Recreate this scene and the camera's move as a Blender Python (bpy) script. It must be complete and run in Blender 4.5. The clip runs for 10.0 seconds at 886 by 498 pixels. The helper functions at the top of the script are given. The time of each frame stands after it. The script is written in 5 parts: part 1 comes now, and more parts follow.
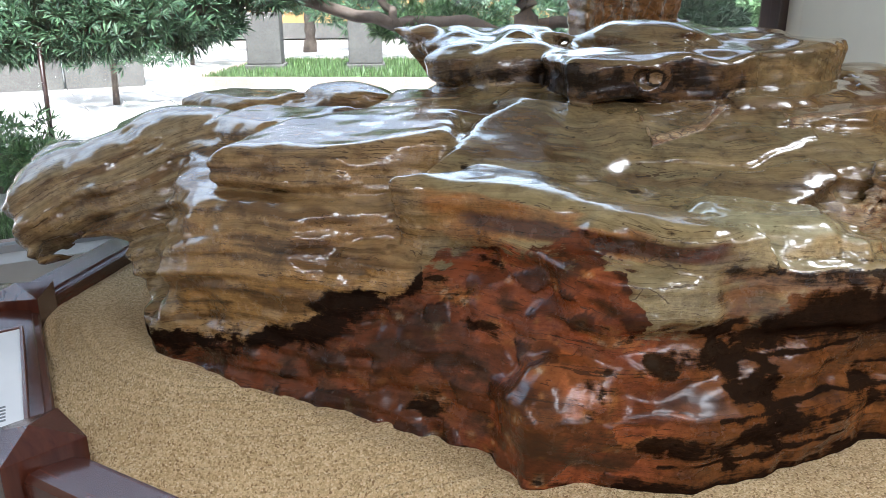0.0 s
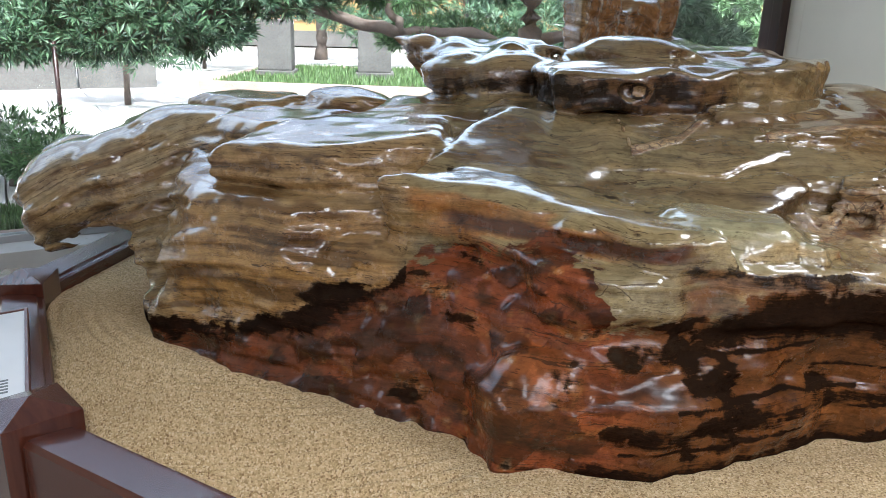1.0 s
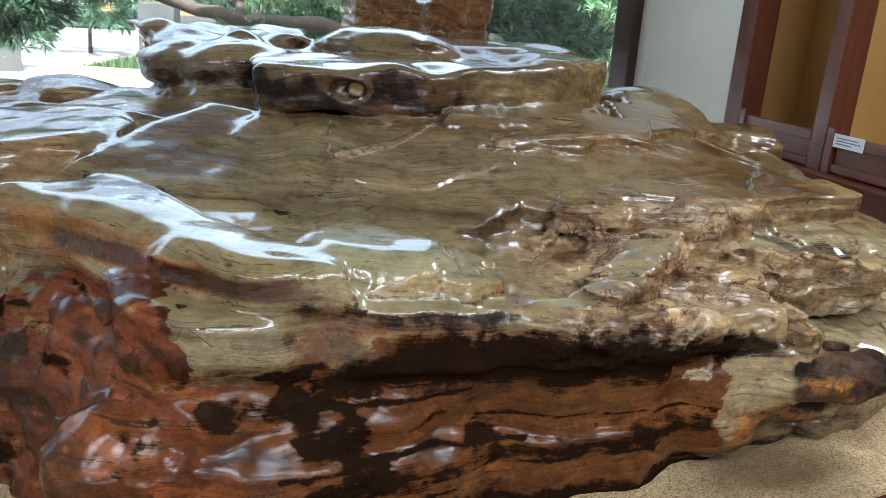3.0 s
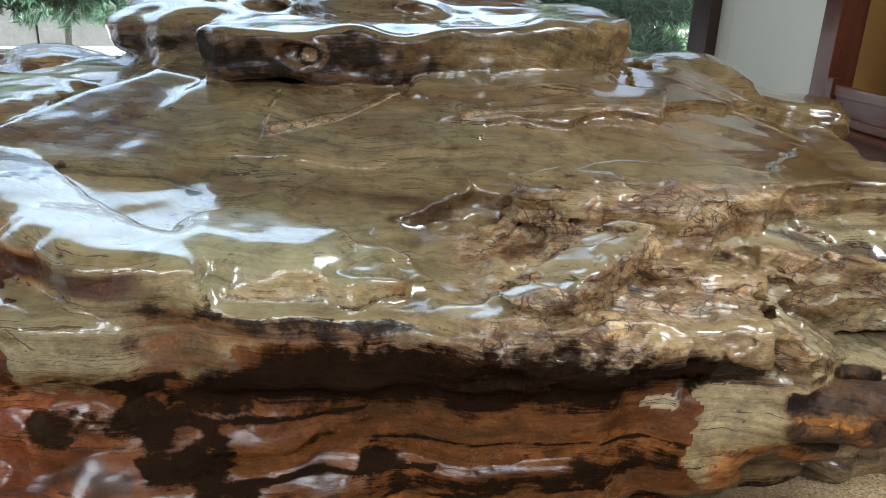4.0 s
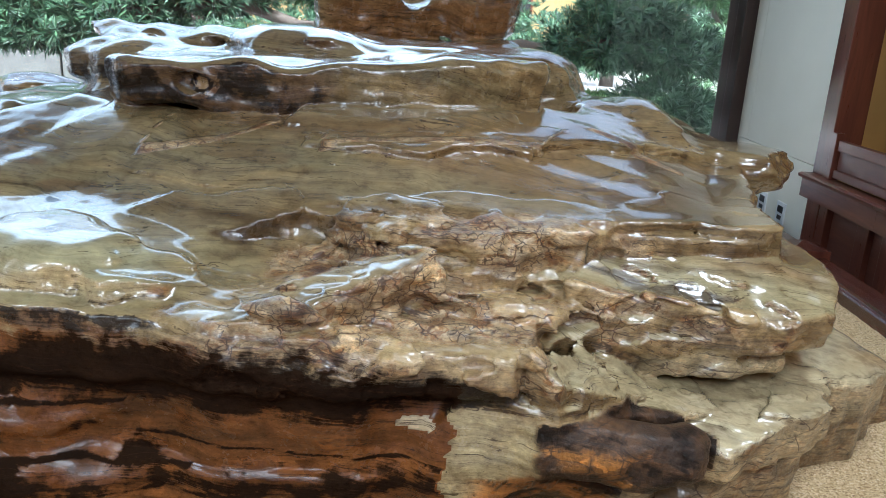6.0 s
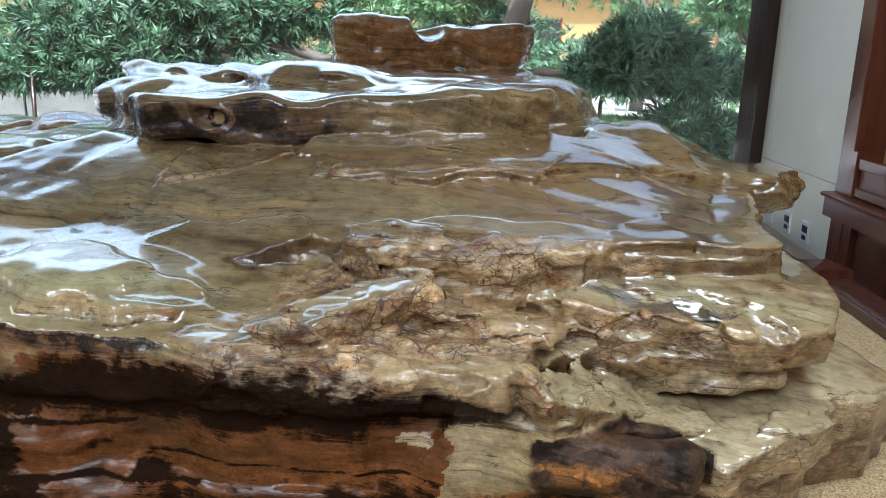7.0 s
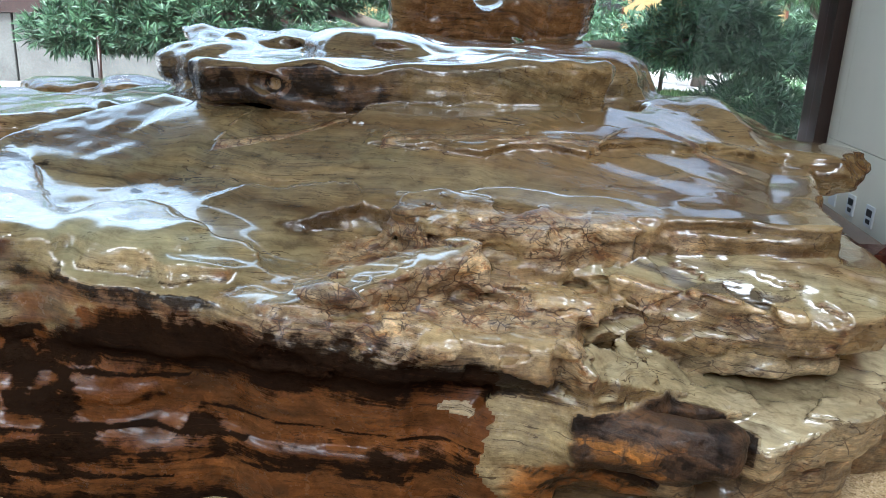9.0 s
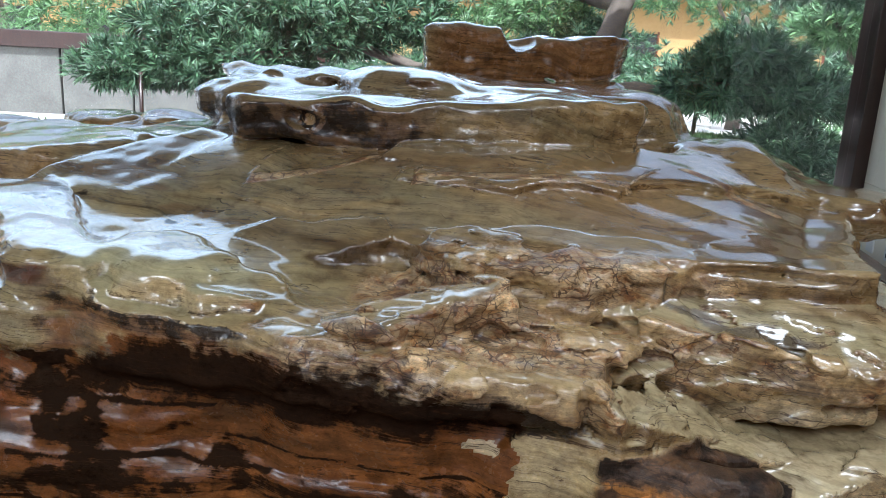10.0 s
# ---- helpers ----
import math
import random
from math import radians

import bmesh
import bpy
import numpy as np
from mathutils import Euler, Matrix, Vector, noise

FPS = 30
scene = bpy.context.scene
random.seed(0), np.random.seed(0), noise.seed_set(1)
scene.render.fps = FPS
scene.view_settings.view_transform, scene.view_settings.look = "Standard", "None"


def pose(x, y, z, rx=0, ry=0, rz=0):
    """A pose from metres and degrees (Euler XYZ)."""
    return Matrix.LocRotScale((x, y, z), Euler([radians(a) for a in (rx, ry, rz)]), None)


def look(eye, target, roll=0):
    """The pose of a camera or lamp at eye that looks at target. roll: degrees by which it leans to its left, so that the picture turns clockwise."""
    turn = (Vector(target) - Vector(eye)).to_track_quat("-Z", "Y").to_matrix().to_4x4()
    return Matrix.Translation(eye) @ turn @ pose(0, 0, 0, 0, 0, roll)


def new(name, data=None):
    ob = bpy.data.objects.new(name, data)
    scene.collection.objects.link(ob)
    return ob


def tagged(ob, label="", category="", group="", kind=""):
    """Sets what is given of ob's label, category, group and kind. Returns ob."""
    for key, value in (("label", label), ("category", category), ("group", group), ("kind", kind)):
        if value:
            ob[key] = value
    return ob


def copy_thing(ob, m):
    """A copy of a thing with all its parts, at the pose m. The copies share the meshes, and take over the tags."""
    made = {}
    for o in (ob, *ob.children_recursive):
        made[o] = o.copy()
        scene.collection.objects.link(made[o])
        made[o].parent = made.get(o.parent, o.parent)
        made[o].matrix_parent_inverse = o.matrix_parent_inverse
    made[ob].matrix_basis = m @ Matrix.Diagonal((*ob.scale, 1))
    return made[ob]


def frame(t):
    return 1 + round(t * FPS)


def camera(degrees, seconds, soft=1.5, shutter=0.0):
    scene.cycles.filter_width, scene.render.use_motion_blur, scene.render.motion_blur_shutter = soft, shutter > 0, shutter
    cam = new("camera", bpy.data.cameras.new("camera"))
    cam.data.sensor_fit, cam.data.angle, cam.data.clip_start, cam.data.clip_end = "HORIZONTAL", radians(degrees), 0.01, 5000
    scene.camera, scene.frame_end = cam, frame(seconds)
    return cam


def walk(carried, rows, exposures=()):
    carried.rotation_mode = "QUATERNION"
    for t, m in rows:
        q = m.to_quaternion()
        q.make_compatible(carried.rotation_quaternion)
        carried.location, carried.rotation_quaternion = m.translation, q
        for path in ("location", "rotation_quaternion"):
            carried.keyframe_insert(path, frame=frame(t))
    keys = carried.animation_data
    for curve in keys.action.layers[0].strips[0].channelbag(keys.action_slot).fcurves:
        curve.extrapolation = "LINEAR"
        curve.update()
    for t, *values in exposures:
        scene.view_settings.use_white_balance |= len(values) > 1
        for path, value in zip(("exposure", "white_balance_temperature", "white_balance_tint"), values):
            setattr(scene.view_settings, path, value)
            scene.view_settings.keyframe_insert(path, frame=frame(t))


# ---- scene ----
cam = camera(60.3, 10.0, soft=0.8)
PATH = [
    (0, (-0.183, -1.465, 1.286), (-0.266, 0.434, 0.663), -0.1),
    (0.5, (-0.133, -1.508, 1.281), (-0.219, 0.393, 0.665), 0.4),
    (1, (-0.101, -1.605, 1.282), (-0.2, 0.302, 0.687), 1.6),
    (1.5, (0.001, -1.629, 1.301), (-0.156, 0.287, 0.749), 1.5),
    (2, (0.321, -1.562, 1.293), (0.231, 0.354, 0.725), 1.8),
    (2.5, (0.548, -1.432, 1.283), (0.585, 0.484, 0.709), 3.3),
    (2.7, (0.642, -1.334, 1.29), (0.724, 0.577, 0.706), 3.6),
    (3.8, (1.164, -0.852, 1.269), (1.007, 1.03, 0.611), 2.8),
    (4, (1.268, -0.812, 1.25), (1.045, 1.056, 0.57), 2.3),
    (4.5, (1.492, -0.629, 1.195), (1.221, 1.162, 0.348), 1.6),
    (5, (1.785, -0.546, 1.185), (1.457, 1.172, 0.215), 3.0),
    (5.5, (2.001, -0.574, 1.233), (1.601, 1.214, 0.432), 4.1),
    (6, (2.067, -0.736, 1.232), (1.56, 1.114, 0.664), 3.2),
    (6.2, (2.092, -0.781, 1.236), (1.534, 1.076, 0.746), 2.5),
    (7.3, (2.193, -0.767, 1.237), (1.577, 1.063, 0.716), 1.5),
    (7.5, (2.19, -0.764, 1.236), (1.565, 1.041, 0.644), 1.4),
    (8, (2.183, -0.773, 1.235), (1.516, 0.974, 0.524), 1.4),
    (8.5, (2.183, -0.785, 1.239), (1.473, 0.945, 0.53), 1.7),
    (9, (2.193, -0.777, 1.237), (1.471, 0.997, 0.662), 2.4),
    (9.5, (2.198, -0.77, 1.236), (1.479, 1.034, 0.758), 2.6),
    (10, (2.195, -0.775, 1.233), (1.388, 0.99, 0.75), 3.1),
]
walk(cam, [(t, look(eye, target, roll)) for t, eye, target, roll in PATH],
     exposures=[(0, 1.5, 5600, 10), (1.5, 1.5, 5550, 8), (2.5, 1.46, 5400, 5), (4, 1.4, 5500, 5), (4.5, 1.42, 5650, 7), (5.5, 1.65, 5100, 4),
                (6, 1.54, 5150, 4), (7.5, 1.42, 5350, 6), (8, 1.55, 5350, 6), (8.5, 1.62, 5300, 5), (9, 1.45, 5250, 5), (9.5, 1.32, 5300, 6), (10, 1.22, 5350, 7)])

# ---- light ----
world = bpy.data.worlds.new("sky")
scene.world = world
world.use_nodes = True
wn = world.node_tree
sky = wn.nodes.new("ShaderNodeTexSky")
sky.sky_type, sky.sun_disc = "NISHITA", False
sky.sun_elevation, sky.sun_rotation = radians(58), radians(160)
sky.air_density, sky.dust_density = 1.0, 5.0
haze = wn.nodes.new("ShaderNodeHueSaturation")
haze.inputs["Saturation"].default_value = 0.45
wn.links.new(sky.outputs[0], haze.inputs["Color"])
wn.links.new(haze.outputs[0], wn.nodes["Background"].inputs[0])
wn.nodes["Background"].inputs[1].default_value = 0.15
sun_data = bpy.data.lights.new("sun", "SUN")
sun_data.energy, sun_data.angle, sun_data.color = 4.0, radians(0.5), (1.0, 0.95, 0.87)
sun = new("sun", sun_data)
sun.matrix_world = look((3.4, -9.4, 16), (0, 0, 0))

# ---- room frame: u along the window side, v towards it ----
ROOM = 15.0
RM = pose(0, 0, 0, 0, 0, ROOM)
WIN_A, WIN_B = Vector((-4.6, 1.52, 0)), Vector((2.64, 6.15, 0))      # the window's line on the floor
WIN_TURN = math.degrees(math.atan2(WIN_B.y - WIN_A.y, WIN_B.x - WIN_A.x))
WM = pose(WIN_B.x, WIN_B.y, 0, 0, 0, WIN_TURN)                      # x along the window up to the right jamb at 0, y outwards
WIN_LEN = (WIN_B - WIN_A).length
FLOOR, CEIL, WIN_TOP = -0.28, 3.5, 2.95


def room(u, v, z=0.0):
    return RM @ Vector((u, v, z))


# the east side stands in a frame of its own, a tenth larger than the room's
EAST = RM @ Matrix.Translation((-0.188, 0.128, -0.121)) @ Matrix.Scale(1.098, 4)
EAST_FLOOR, EAST_CEIL = -0.145, 3.298


def fill_lamp(u, v, watts):
    data = bpy.data.lights.new("downlight", "AREA")
    data.shape, data.size, data.energy, data.color = "DISK", 1.1, watts, (1.0, 0.975, 0.94)
    ob = new("unseen_fill_lamp", data)
    p = room(u, v, CEIL - 0.03)
    ob.matrix_world = look(p, p - Vector((0, 0.001, 1)))
    return ob


# ceiling lamps added out of view to fill the hall with light
FILL_LAMPS = [(-1.4, -1.8, 15), (1.2, -2.2, 10), (3.0, -2.2, 18), (-0.6, -4.0, 16), (1.2, -4.0, 14), (3.0, -4.0, 18), (3.5, 0.9, 19)]
for lamp_u, lamp_v, watts in FILL_LAMPS:
    fill_lamp(lamp_u, lamp_v, watts)

# daylight from the upper part of the window, above the garden's foliage
pane_light = bpy.data.lights.new("window_daylight", "AREA")
pane_light.shape, pane_light.size, pane_light.size_y = "RECTANGLE", WIN_LEN - 2.2, 1.05
pane_light.energy, pane_light.color = 18, (0.74, 0.89, 1.0)
window_daylight = new("window_daylight", pane_light)
window_mid = WM @ Vector((-WIN_LEN / 2 - 0.8, -0.06, 2.43))
window_daylight.matrix_world = look(window_mid, window_mid + WM.to_3x3() @ Vector((0, -1, -0.25)))

# ---- materials ----
class Nodes:
    """Short hand for one material's node tree."""

    def __init__(self, name, color=(0.5, 0.5, 0.5), rough=0.5, metal=0.0):
        self.mat = bpy.data.materials.new(name)
        self.mat.use_nodes = True
        self.t = self.mat.node_tree
        self.b = self.t.nodes["Principled BSDF"]
        self.set("Base Color", (*color, 1))
        self.set("Roughness", rough)
        self.set("Metallic", metal)

    def set(self, key, value):
        if isinstance(value, bpy.types.NodeSocket):
            self.t.links.new(value, self.b.inputs[key])
        else:
            self.b.inputs[key].default_value = value

    def node(self, kind, ins=None, operation="", feature="", attribute_name="", blend_type=""):
        n = self.t.nodes.new(kind)
        if operation:
            n.operation = operation
        if feature:
            n.feature = feature
        if attribute_name:
            n.attribute_name = attribute_name
        if blend_type:
            n.data_type, n.blend_type = "RGBA", blend_type
        for k, v in (ins or {}).items():
            if isinstance(v, bpy.types.NodeSocket):
                self.t.links.new(v, n.inputs[k])
            else:
                n.inputs[k].default_value = v
        return n

    def coords(self, scale=(1, 1, 1), world_space=False):
        src = self.node("ShaderNodeNewGeometry").outputs["Position"] if world_space else self.node("ShaderNodeTexCoord").outputs["Object"]
        return self.node("ShaderNodeMapping", {"Vector": src, "Scale": scale}).outputs[0]

    def noise(self, vec, scale, detail=4.0, rough=0.55, distort=0.0):
        return self.node("ShaderNodeTexNoise", {"Vector": vec, "Scale": scale, "Detail": detail, "Roughness": rough, "Distortion": distort}).outputs["Fac"]

    def ramp(self, fac, stops):
        n = self.node("ShaderNodeValToRGB", {"Fac": fac})
        e = n.color_ramp.elements
        while len(e) < len(stops):
            e.new(0.5)
        for k, (p, c) in enumerate(stops):
            e[k].position, e[k].color = p, (*c, 1) if len(c) == 3 else c
        return n.outputs["Color"]

    def maths(self, op, a, b=0.0, c=0.0):
        n = self.node("ShaderNodeMath", operation=op)
        for k, v in enumerate((a, b, c)):
            if isinstance(v, bpy.types.NodeSocket):
                self.t.links.new(v, n.inputs[k])
            else:
                n.inputs[k].default_value = v
        return n.outputs[0]

    def mix(self, fac, a, b, mode="MIX"):
        n = self.node("ShaderNodeMix", blend_type=mode)
        for k, v in ((0, fac), (6, a), (7, b)):
            if isinstance(v, bpy.types.NodeSocket):
                self.t.links.new(v, n.inputs[k])
            else:
                n.inputs[k].default_value = (*v, 1) if isinstance(v, tuple) and len(v) == 3 else v
        return n.outputs[2]

    def bump(self, height, strength=0.3, distance=0.01, normal=None):
        ins = {"Height": height, "Strength": strength, "Distance": distance}
        if normal is not None:
            ins["Normal"] = normal
        out = self.node("ShaderNodeBump", ins).outputs[0]
        self.set("Normal", out)
        return out


def plain(name, color, rough=0.5, metal=0.0, vary=0.12, scale=8.0, grain=0.15):
    """A surface of one colour with slight stains and a fine relief."""
    n = Nodes(name, color, rough, metal)
    v = n.coords(world_space=True)
    big = n.noise(v, scale, 5)
    lo, hi = tuple(c * (1 - vary) for c in color), tuple(min(1, c * (1 + vary)) for c in color)
    n.set("Base Color", n.ramp(big, [(0.3, lo), (0.7, hi)]))
    fine = n.noise(v, scale * 22, 3)
    n.set("Roughness", n.maths("MULTIPLY_ADD", fine, 0.15, rough - 0.07))
    n.bump(fine, grain, 0.002)
    return n.mat


def make_wood(name, dark, light, rough=0.28, axis=0):
    n = Nodes(name, dark, rough)
    stretch = [14, 14, 14]
    stretch[axis] = 1.2
    v = n.coords(tuple(stretch))
    grain = n.noise(v, 1.6, 8, 0.65, 0.6)
    pores = n.noise(v, 9.0, 3)
    col = n.ramp(grain, [(0.3, dark), (0.7, light)])
    rnd = n.node("ShaderNodeObjectInfo").outputs["Random"]
    col = n.mix(n.maths("MULTIPLY", rnd, 0.25), col, dark)
    n.set("Base Color", col)
    n.set("Roughness", n.maths("MULTIPLY_ADD", pores, 0.18, rough - 0.06))
    n.set("Coat Weight", 0.35)
    n.set("Coat Roughness", 0.12)
    n.bump(pores, 0.12, 0.002)
    return n.mat


def make_rock():
    n = Nodes("petrified_wood", (0.3, 0.22, 0.12), 0.25)
    tint = n.node("ShaderNodeAttribute", attribute_name="tint").outputs["Color"]
    grain = n.node("ShaderNodeAttribute", attribute_name="grain").outputs["Fac"]
    polish = n.node("ShaderNodeAttribute", attribute_name="polish").outputs["Fac"]
    pos = n.coords()
    drift = n.noise(pos, 5.0, 4)
    s = n.maths("MULTIPLY_ADD", drift, 0.06, grain)
    lines_at = n.node("ShaderNodeCombineXYZ", {0: n.maths("MULTIPLY", drift, 0.25), 1: 0.0, 2: n.maths("MULTIPLY", s, 10.0)}).outputs[0]
    along = n.node("ShaderNodeVectorMath", {0: lines_at, 1: n.coords((0.35, 0.35, 0.0))}, operation="ADD").outputs[0]
    bands = n.noise(along, 3.0, 5, 0.6)
    hair = n.noise(along, 14.0, 4, 0.7)
    mottle = n.noise(pos, 16.0, 6, 0.65)
    speck = n.noise(pos, 90.0, 3, 0.6)
    deep = n.node("ShaderNodeAttribute", attribute_name="deep").outputs["Color"]
    edge_noise = n.maths("SUBTRACT", n.maths("MULTIPLY_ADD", hair, 0.5, mottle), 0.75)
    is_jasper = n.ramp(n.maths("MULTIPLY_ADD", n.node("ShaderNodeAttribute", attribute_name="jasper").outputs["Fac"], 8.0, n.maths("MULTIPLY_ADD", edge_noise, 1.0, 0.5)), [(0.42, (0, 0, 0)), (0.56, (1, 1, 1))])
    is_black_and_shade = n.ramp(n.maths("MULTIPLY_ADD", n.node("ShaderNodeAttribute", attribute_name="black_and_shade").outputs["Fac"], 8.0, n.maths("MULTIPLY_ADD", edge_noise, 1.2, 0.5)), [(0.4, (0, 0, 0)), (0.62, (1, 1, 1))])
    crazed = n.node("ShaderNodeAttribute", attribute_name="crazed").outputs["Fac"]
    vein = n.noise(n.coords((1, 1, 1.8)), 8.5, 7, 0.68, 0.6)
    broken = n.ramp(vein, [(0.32, (0.035, 0.015, 0.008)), (0.37, (0.15, 0.06, 0.024)), (0.41, (0.27, 0.14, 0.052)), (0.45, (0.4, 0.28, 0.15)), (0.55, (0.5, 0.4, 0.26)), (0.6, (0.27, 0.13, 0.05)), (0.66, (0.44, 0.33, 0.2))])
    tint = n.mix(n.ramp(n.maths("MULTIPLY_ADD", edge_noise, 0.6, crazed), [(0.2, (0, 0, 0)), (0.45, (0.85, 0.85, 0.85))]), tint, broken)
    tint = n.mix(is_jasper, tint, deep)
    col = n.mix(n.maths("MULTIPLY_ADD", is_jasper, -0.4, 0.85), tint, n.ramp(bands, [(0.3, (0.3, 0.25, 0.2)), (0.4, (0.85, 0.82, 0.76)), (0.5, (1.15, 1.13, 1.06)), (0.6, (0.82, 0.77, 0.68)), (0.66, (1.1, 1.05, 0.95)), (0.75, (0.45, 0.39, 0.31))]), "MULTIPLY")
    col = n.mix(n.maths("MULTIPLY_ADD", is_jasper, -0.25, n.maths("MULTIPLY_ADD", polish, -0.5, 0.85)), col, n.ramp(hair, [(0.33, (0.22, 0.17, 0.14)), (0.41, (0.9, 0.88, 0.86)), (0.55, (1.12, 1.1, 1.08)), (0.68, (0.72, 0.67, 0.6))]), "MULTIPLY")
    col = n.mix(0.6, col, n.ramp(mottle, [(0.32, (0.38, 0.31, 0.26)), (0.47, (0.95, 0.94, 0.92)), (0.58, (1.1, 1.08, 1.04)), (0.7, (1.45, 1.38, 1.28))]), "MULTIPLY")
    drag = n.node("ShaderNodeVectorMath", {0: n.node("ShaderNodeTexNoise", {"Vector": pos, "Scale": 9.0, "Detail": 4.0}).outputs["Color"], 1: (0.11, 0.11, 0.11)}, operation="MULTIPLY").outputs[0]
    warped = n.node("ShaderNodeVectorMath", {0: n.coords((1, 1, 1.8)), 1: drag}, operation="ADD").outputs[0]
    cell = n.node("ShaderNodeTexVoronoi", {"Vector": warped, "Scale": 9.0}, feature="DISTANCE_TO_EDGE").outputs["Distance"]
    raw = n.maths("SUBTRACT", 1.0, polish)
    gate = n.maths("GREATER_THAN", n.maths("MULTIPLY_ADD", n.maths("MULTIPLY_ADD", is_jasper, -0.3, raw), 0.5, n.noise(pos, 2.6, 2)), 0.74)
    chip = n.node("ShaderNodeTexVoronoi", {"Vector": warped, "Scale": 13.0})
    chip_tone = n.ramp(n.node("ShaderNodeSeparateColor", {"Color": chip.outputs["Color"]}).outputs[0], [(0.0, (0.28, 0.24, 0.2)), (0.3, (0.8, 0.78, 0.75)), (0.6, (1.05, 1.03, 1.0)), (0.9, (1.35, 1.3, 1.2)), (1.0, (1.9, 1.8, 1.55))])
    col = n.mix(n.maths("MAXIMUM", n.maths("MULTIPLY", raw, 0.75), n.maths("MULTIPLY", is_jasper, 0.3)), col, chip_tone, "MULTIPLY")
    stain = n.maths("MULTIPLY", n.ramp(n.maths("MULTIPLY_ADD", edge_noise, 0.12, cell), [(0.01, (1, 1, 1)), (0.055, (0, 0, 0))]), n.ramp(crazed, [(0.3, (0, 0, 0)), (0.6, (0.6, 0.6, 0.6))]))
    col = n.mix(stain, col, (0.24, 0.1, 0.036))
    crack = n.maths("MULTIPLY", n.maths("LESS_THAN", cell, n.maths("MULTIPLY", mottle, 0.035)), gate)
    fissure = n.maths("LESS_THAN", n.maths("ABSOLUTE", n.maths("SUBTRACT", n.noise(along, 2.2, 3, 0.6), 0.5)), n.maths("MULTIPLY", mottle, 0.008))
    fissure = n.maths("MULTIPLY", fissure, n.maths("GREATER_THAN", n.noise(pos, 2.4, 3), 0.47))
    small = n.node("ShaderNodeTexVoronoi", {"Vector": warped, "Scale": 34.0}, feature="DISTANCE_TO_EDGE").outputs["Distance"]
    craze = n.maths("MULTIPLY", n.maths("LESS_THAN", small, n.maths("MULTIPLY", mottle, 0.1)), n.maths("GREATER_THAN", n.maths("MULTIPLY", crazed, n.noise(pos, 9.0, 3)), 0.24))
    seam = n.maths("LESS_THAN", n.maths("ABSOLUTE", n.maths("SUBTRACT", n.noise(along, 4.5, 3, 0.45), 0.5)), 0.005)
    seam = n.maths("MULTIPLY", seam, n.maths("GREATER_THAN", n.noise(n.coords((1, 1, 1), True), 2.9, 3), 0.49))
    fissure = n.maths("MAXIMUM", fissure, n.maths("MULTIPLY", seam, 0.8))
    facing = n.node("ShaderNodeSeparateXYZ", {0: n.node("ShaderNodeNewGeometry").outputs["Normal"]}).outputs["Z"]
    fissure = n.maths("MULTIPLY", fissure, n.ramp(facing, [(0.9, (1, 1, 1)), (0.97, (0.1, 0.1, 0.1))]))
    line = n.maths("MAXIMUM", n.maths("MULTIPLY", crack, 0.75), n.maths("MULTIPLY", fissure, 0.85))
    broken_up = n.ramp(n.noise(pos, 21.0, 4, 0.6), [(0.44, (0, 0, 0)), (0.56, (1, 1, 1))])
    line = n.maths("MAXIMUM", n.maths("MULTIPLY", line, 0.9), n.maths("MULTIPLY", n.maths("MULTIPLY", craze, 0.8), broken_up))
    fringe = n.ramp(n.maths("MULTIPLY_ADD", n.node("ShaderNodeAttribute", attribute_name="black_and_shade").outputs["Fac"], 6.0, n.maths("MULTIPLY_ADD", edge_noise, 1.6, 0.5)), [(0.4, (0, 0, 0)), (0.62, (1, 1, 1))])
    col = n.mix(n.maths("MULTIPLY", fringe, 0.5), col, (0.07, 0.031, 0.012))
    col = n.mix(n.maths("MULTIPLY", is_black_and_shade, 0.9), col, (0.011, 0.008, 0.006))
    col = n.mix(line, col, (0.042, 0.02, 0.01))
    dust = n.noise(n.coords((1, 1, 1.7)), 55.0, 7, 0.78)
    col = n.mix(n.maths("MULTIPLY", n.maths("SUBTRACT", 1.06, polish), 2.4), col, n.ramp(dust, [(0.33, (0.4, 0.34, 0.29)), (0.46, (0.92, 0.91, 0.9)), (0.56, (1.1, 1.08, 1.05)), (0.68, (1.6, 1.52, 1.4))]), "MULTIPLY")
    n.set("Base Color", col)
    n.set("Roughness", n.maths("MULTIPLY_ADD", mottle, 0.2, n.maths("MULTIPLY_ADD", polish, -0.25, 0.36)))
    n.set("Specular IOR Level", n.maths("MULTIPLY_ADD", is_jasper, -0.25, n.maths("MULTIPLY_ADD", is_black_and_shade, -0.3, 0.5)))
    fine_relief = n.maths("MULTIPLY_ADD", hair, 0.2, n.maths("MULTIPLY_ADD", bands, 0.35, n.maths("MULTIPLY", mottle, 0.3)))
    grit = n.maths("MULTIPLY_ADD", speck, 0.2, n.maths("MULTIPLY_ADD", mottle, 0.6, n.maths("MULTIPLY", n.noise(pos, 38.0, 6, 0.7), 1.1)))
    height = n.maths("MULTIPLY_ADD", n.maths("MULTIPLY", grit, raw), 2.4, fine_relief)
    height = n.maths("SUBTRACT", height, n.maths("MULTIPLY", line, 0.8))
    n.bump(height, 0.75, 0.007)
    n.set("Coat Weight", n.maths("MULTIPLY", polish, n.maths("MULTIPLY_ADD", is_jasper, -0.5, n.maths("MULTIPLY_ADD", is_black_and_shade, -0.65, 0.85))))
    n.set("Coat Roughness", n.maths("MULTIPLY_ADD", raw, 0.3, n.maths("MULTIPLY_ADD", is_jasper, 0.09, n.maths("MULTIPLY_ADD", mottle, 0.06, 0.03))))
    n.set("Coat IOR", 1.6)
    return n.mat


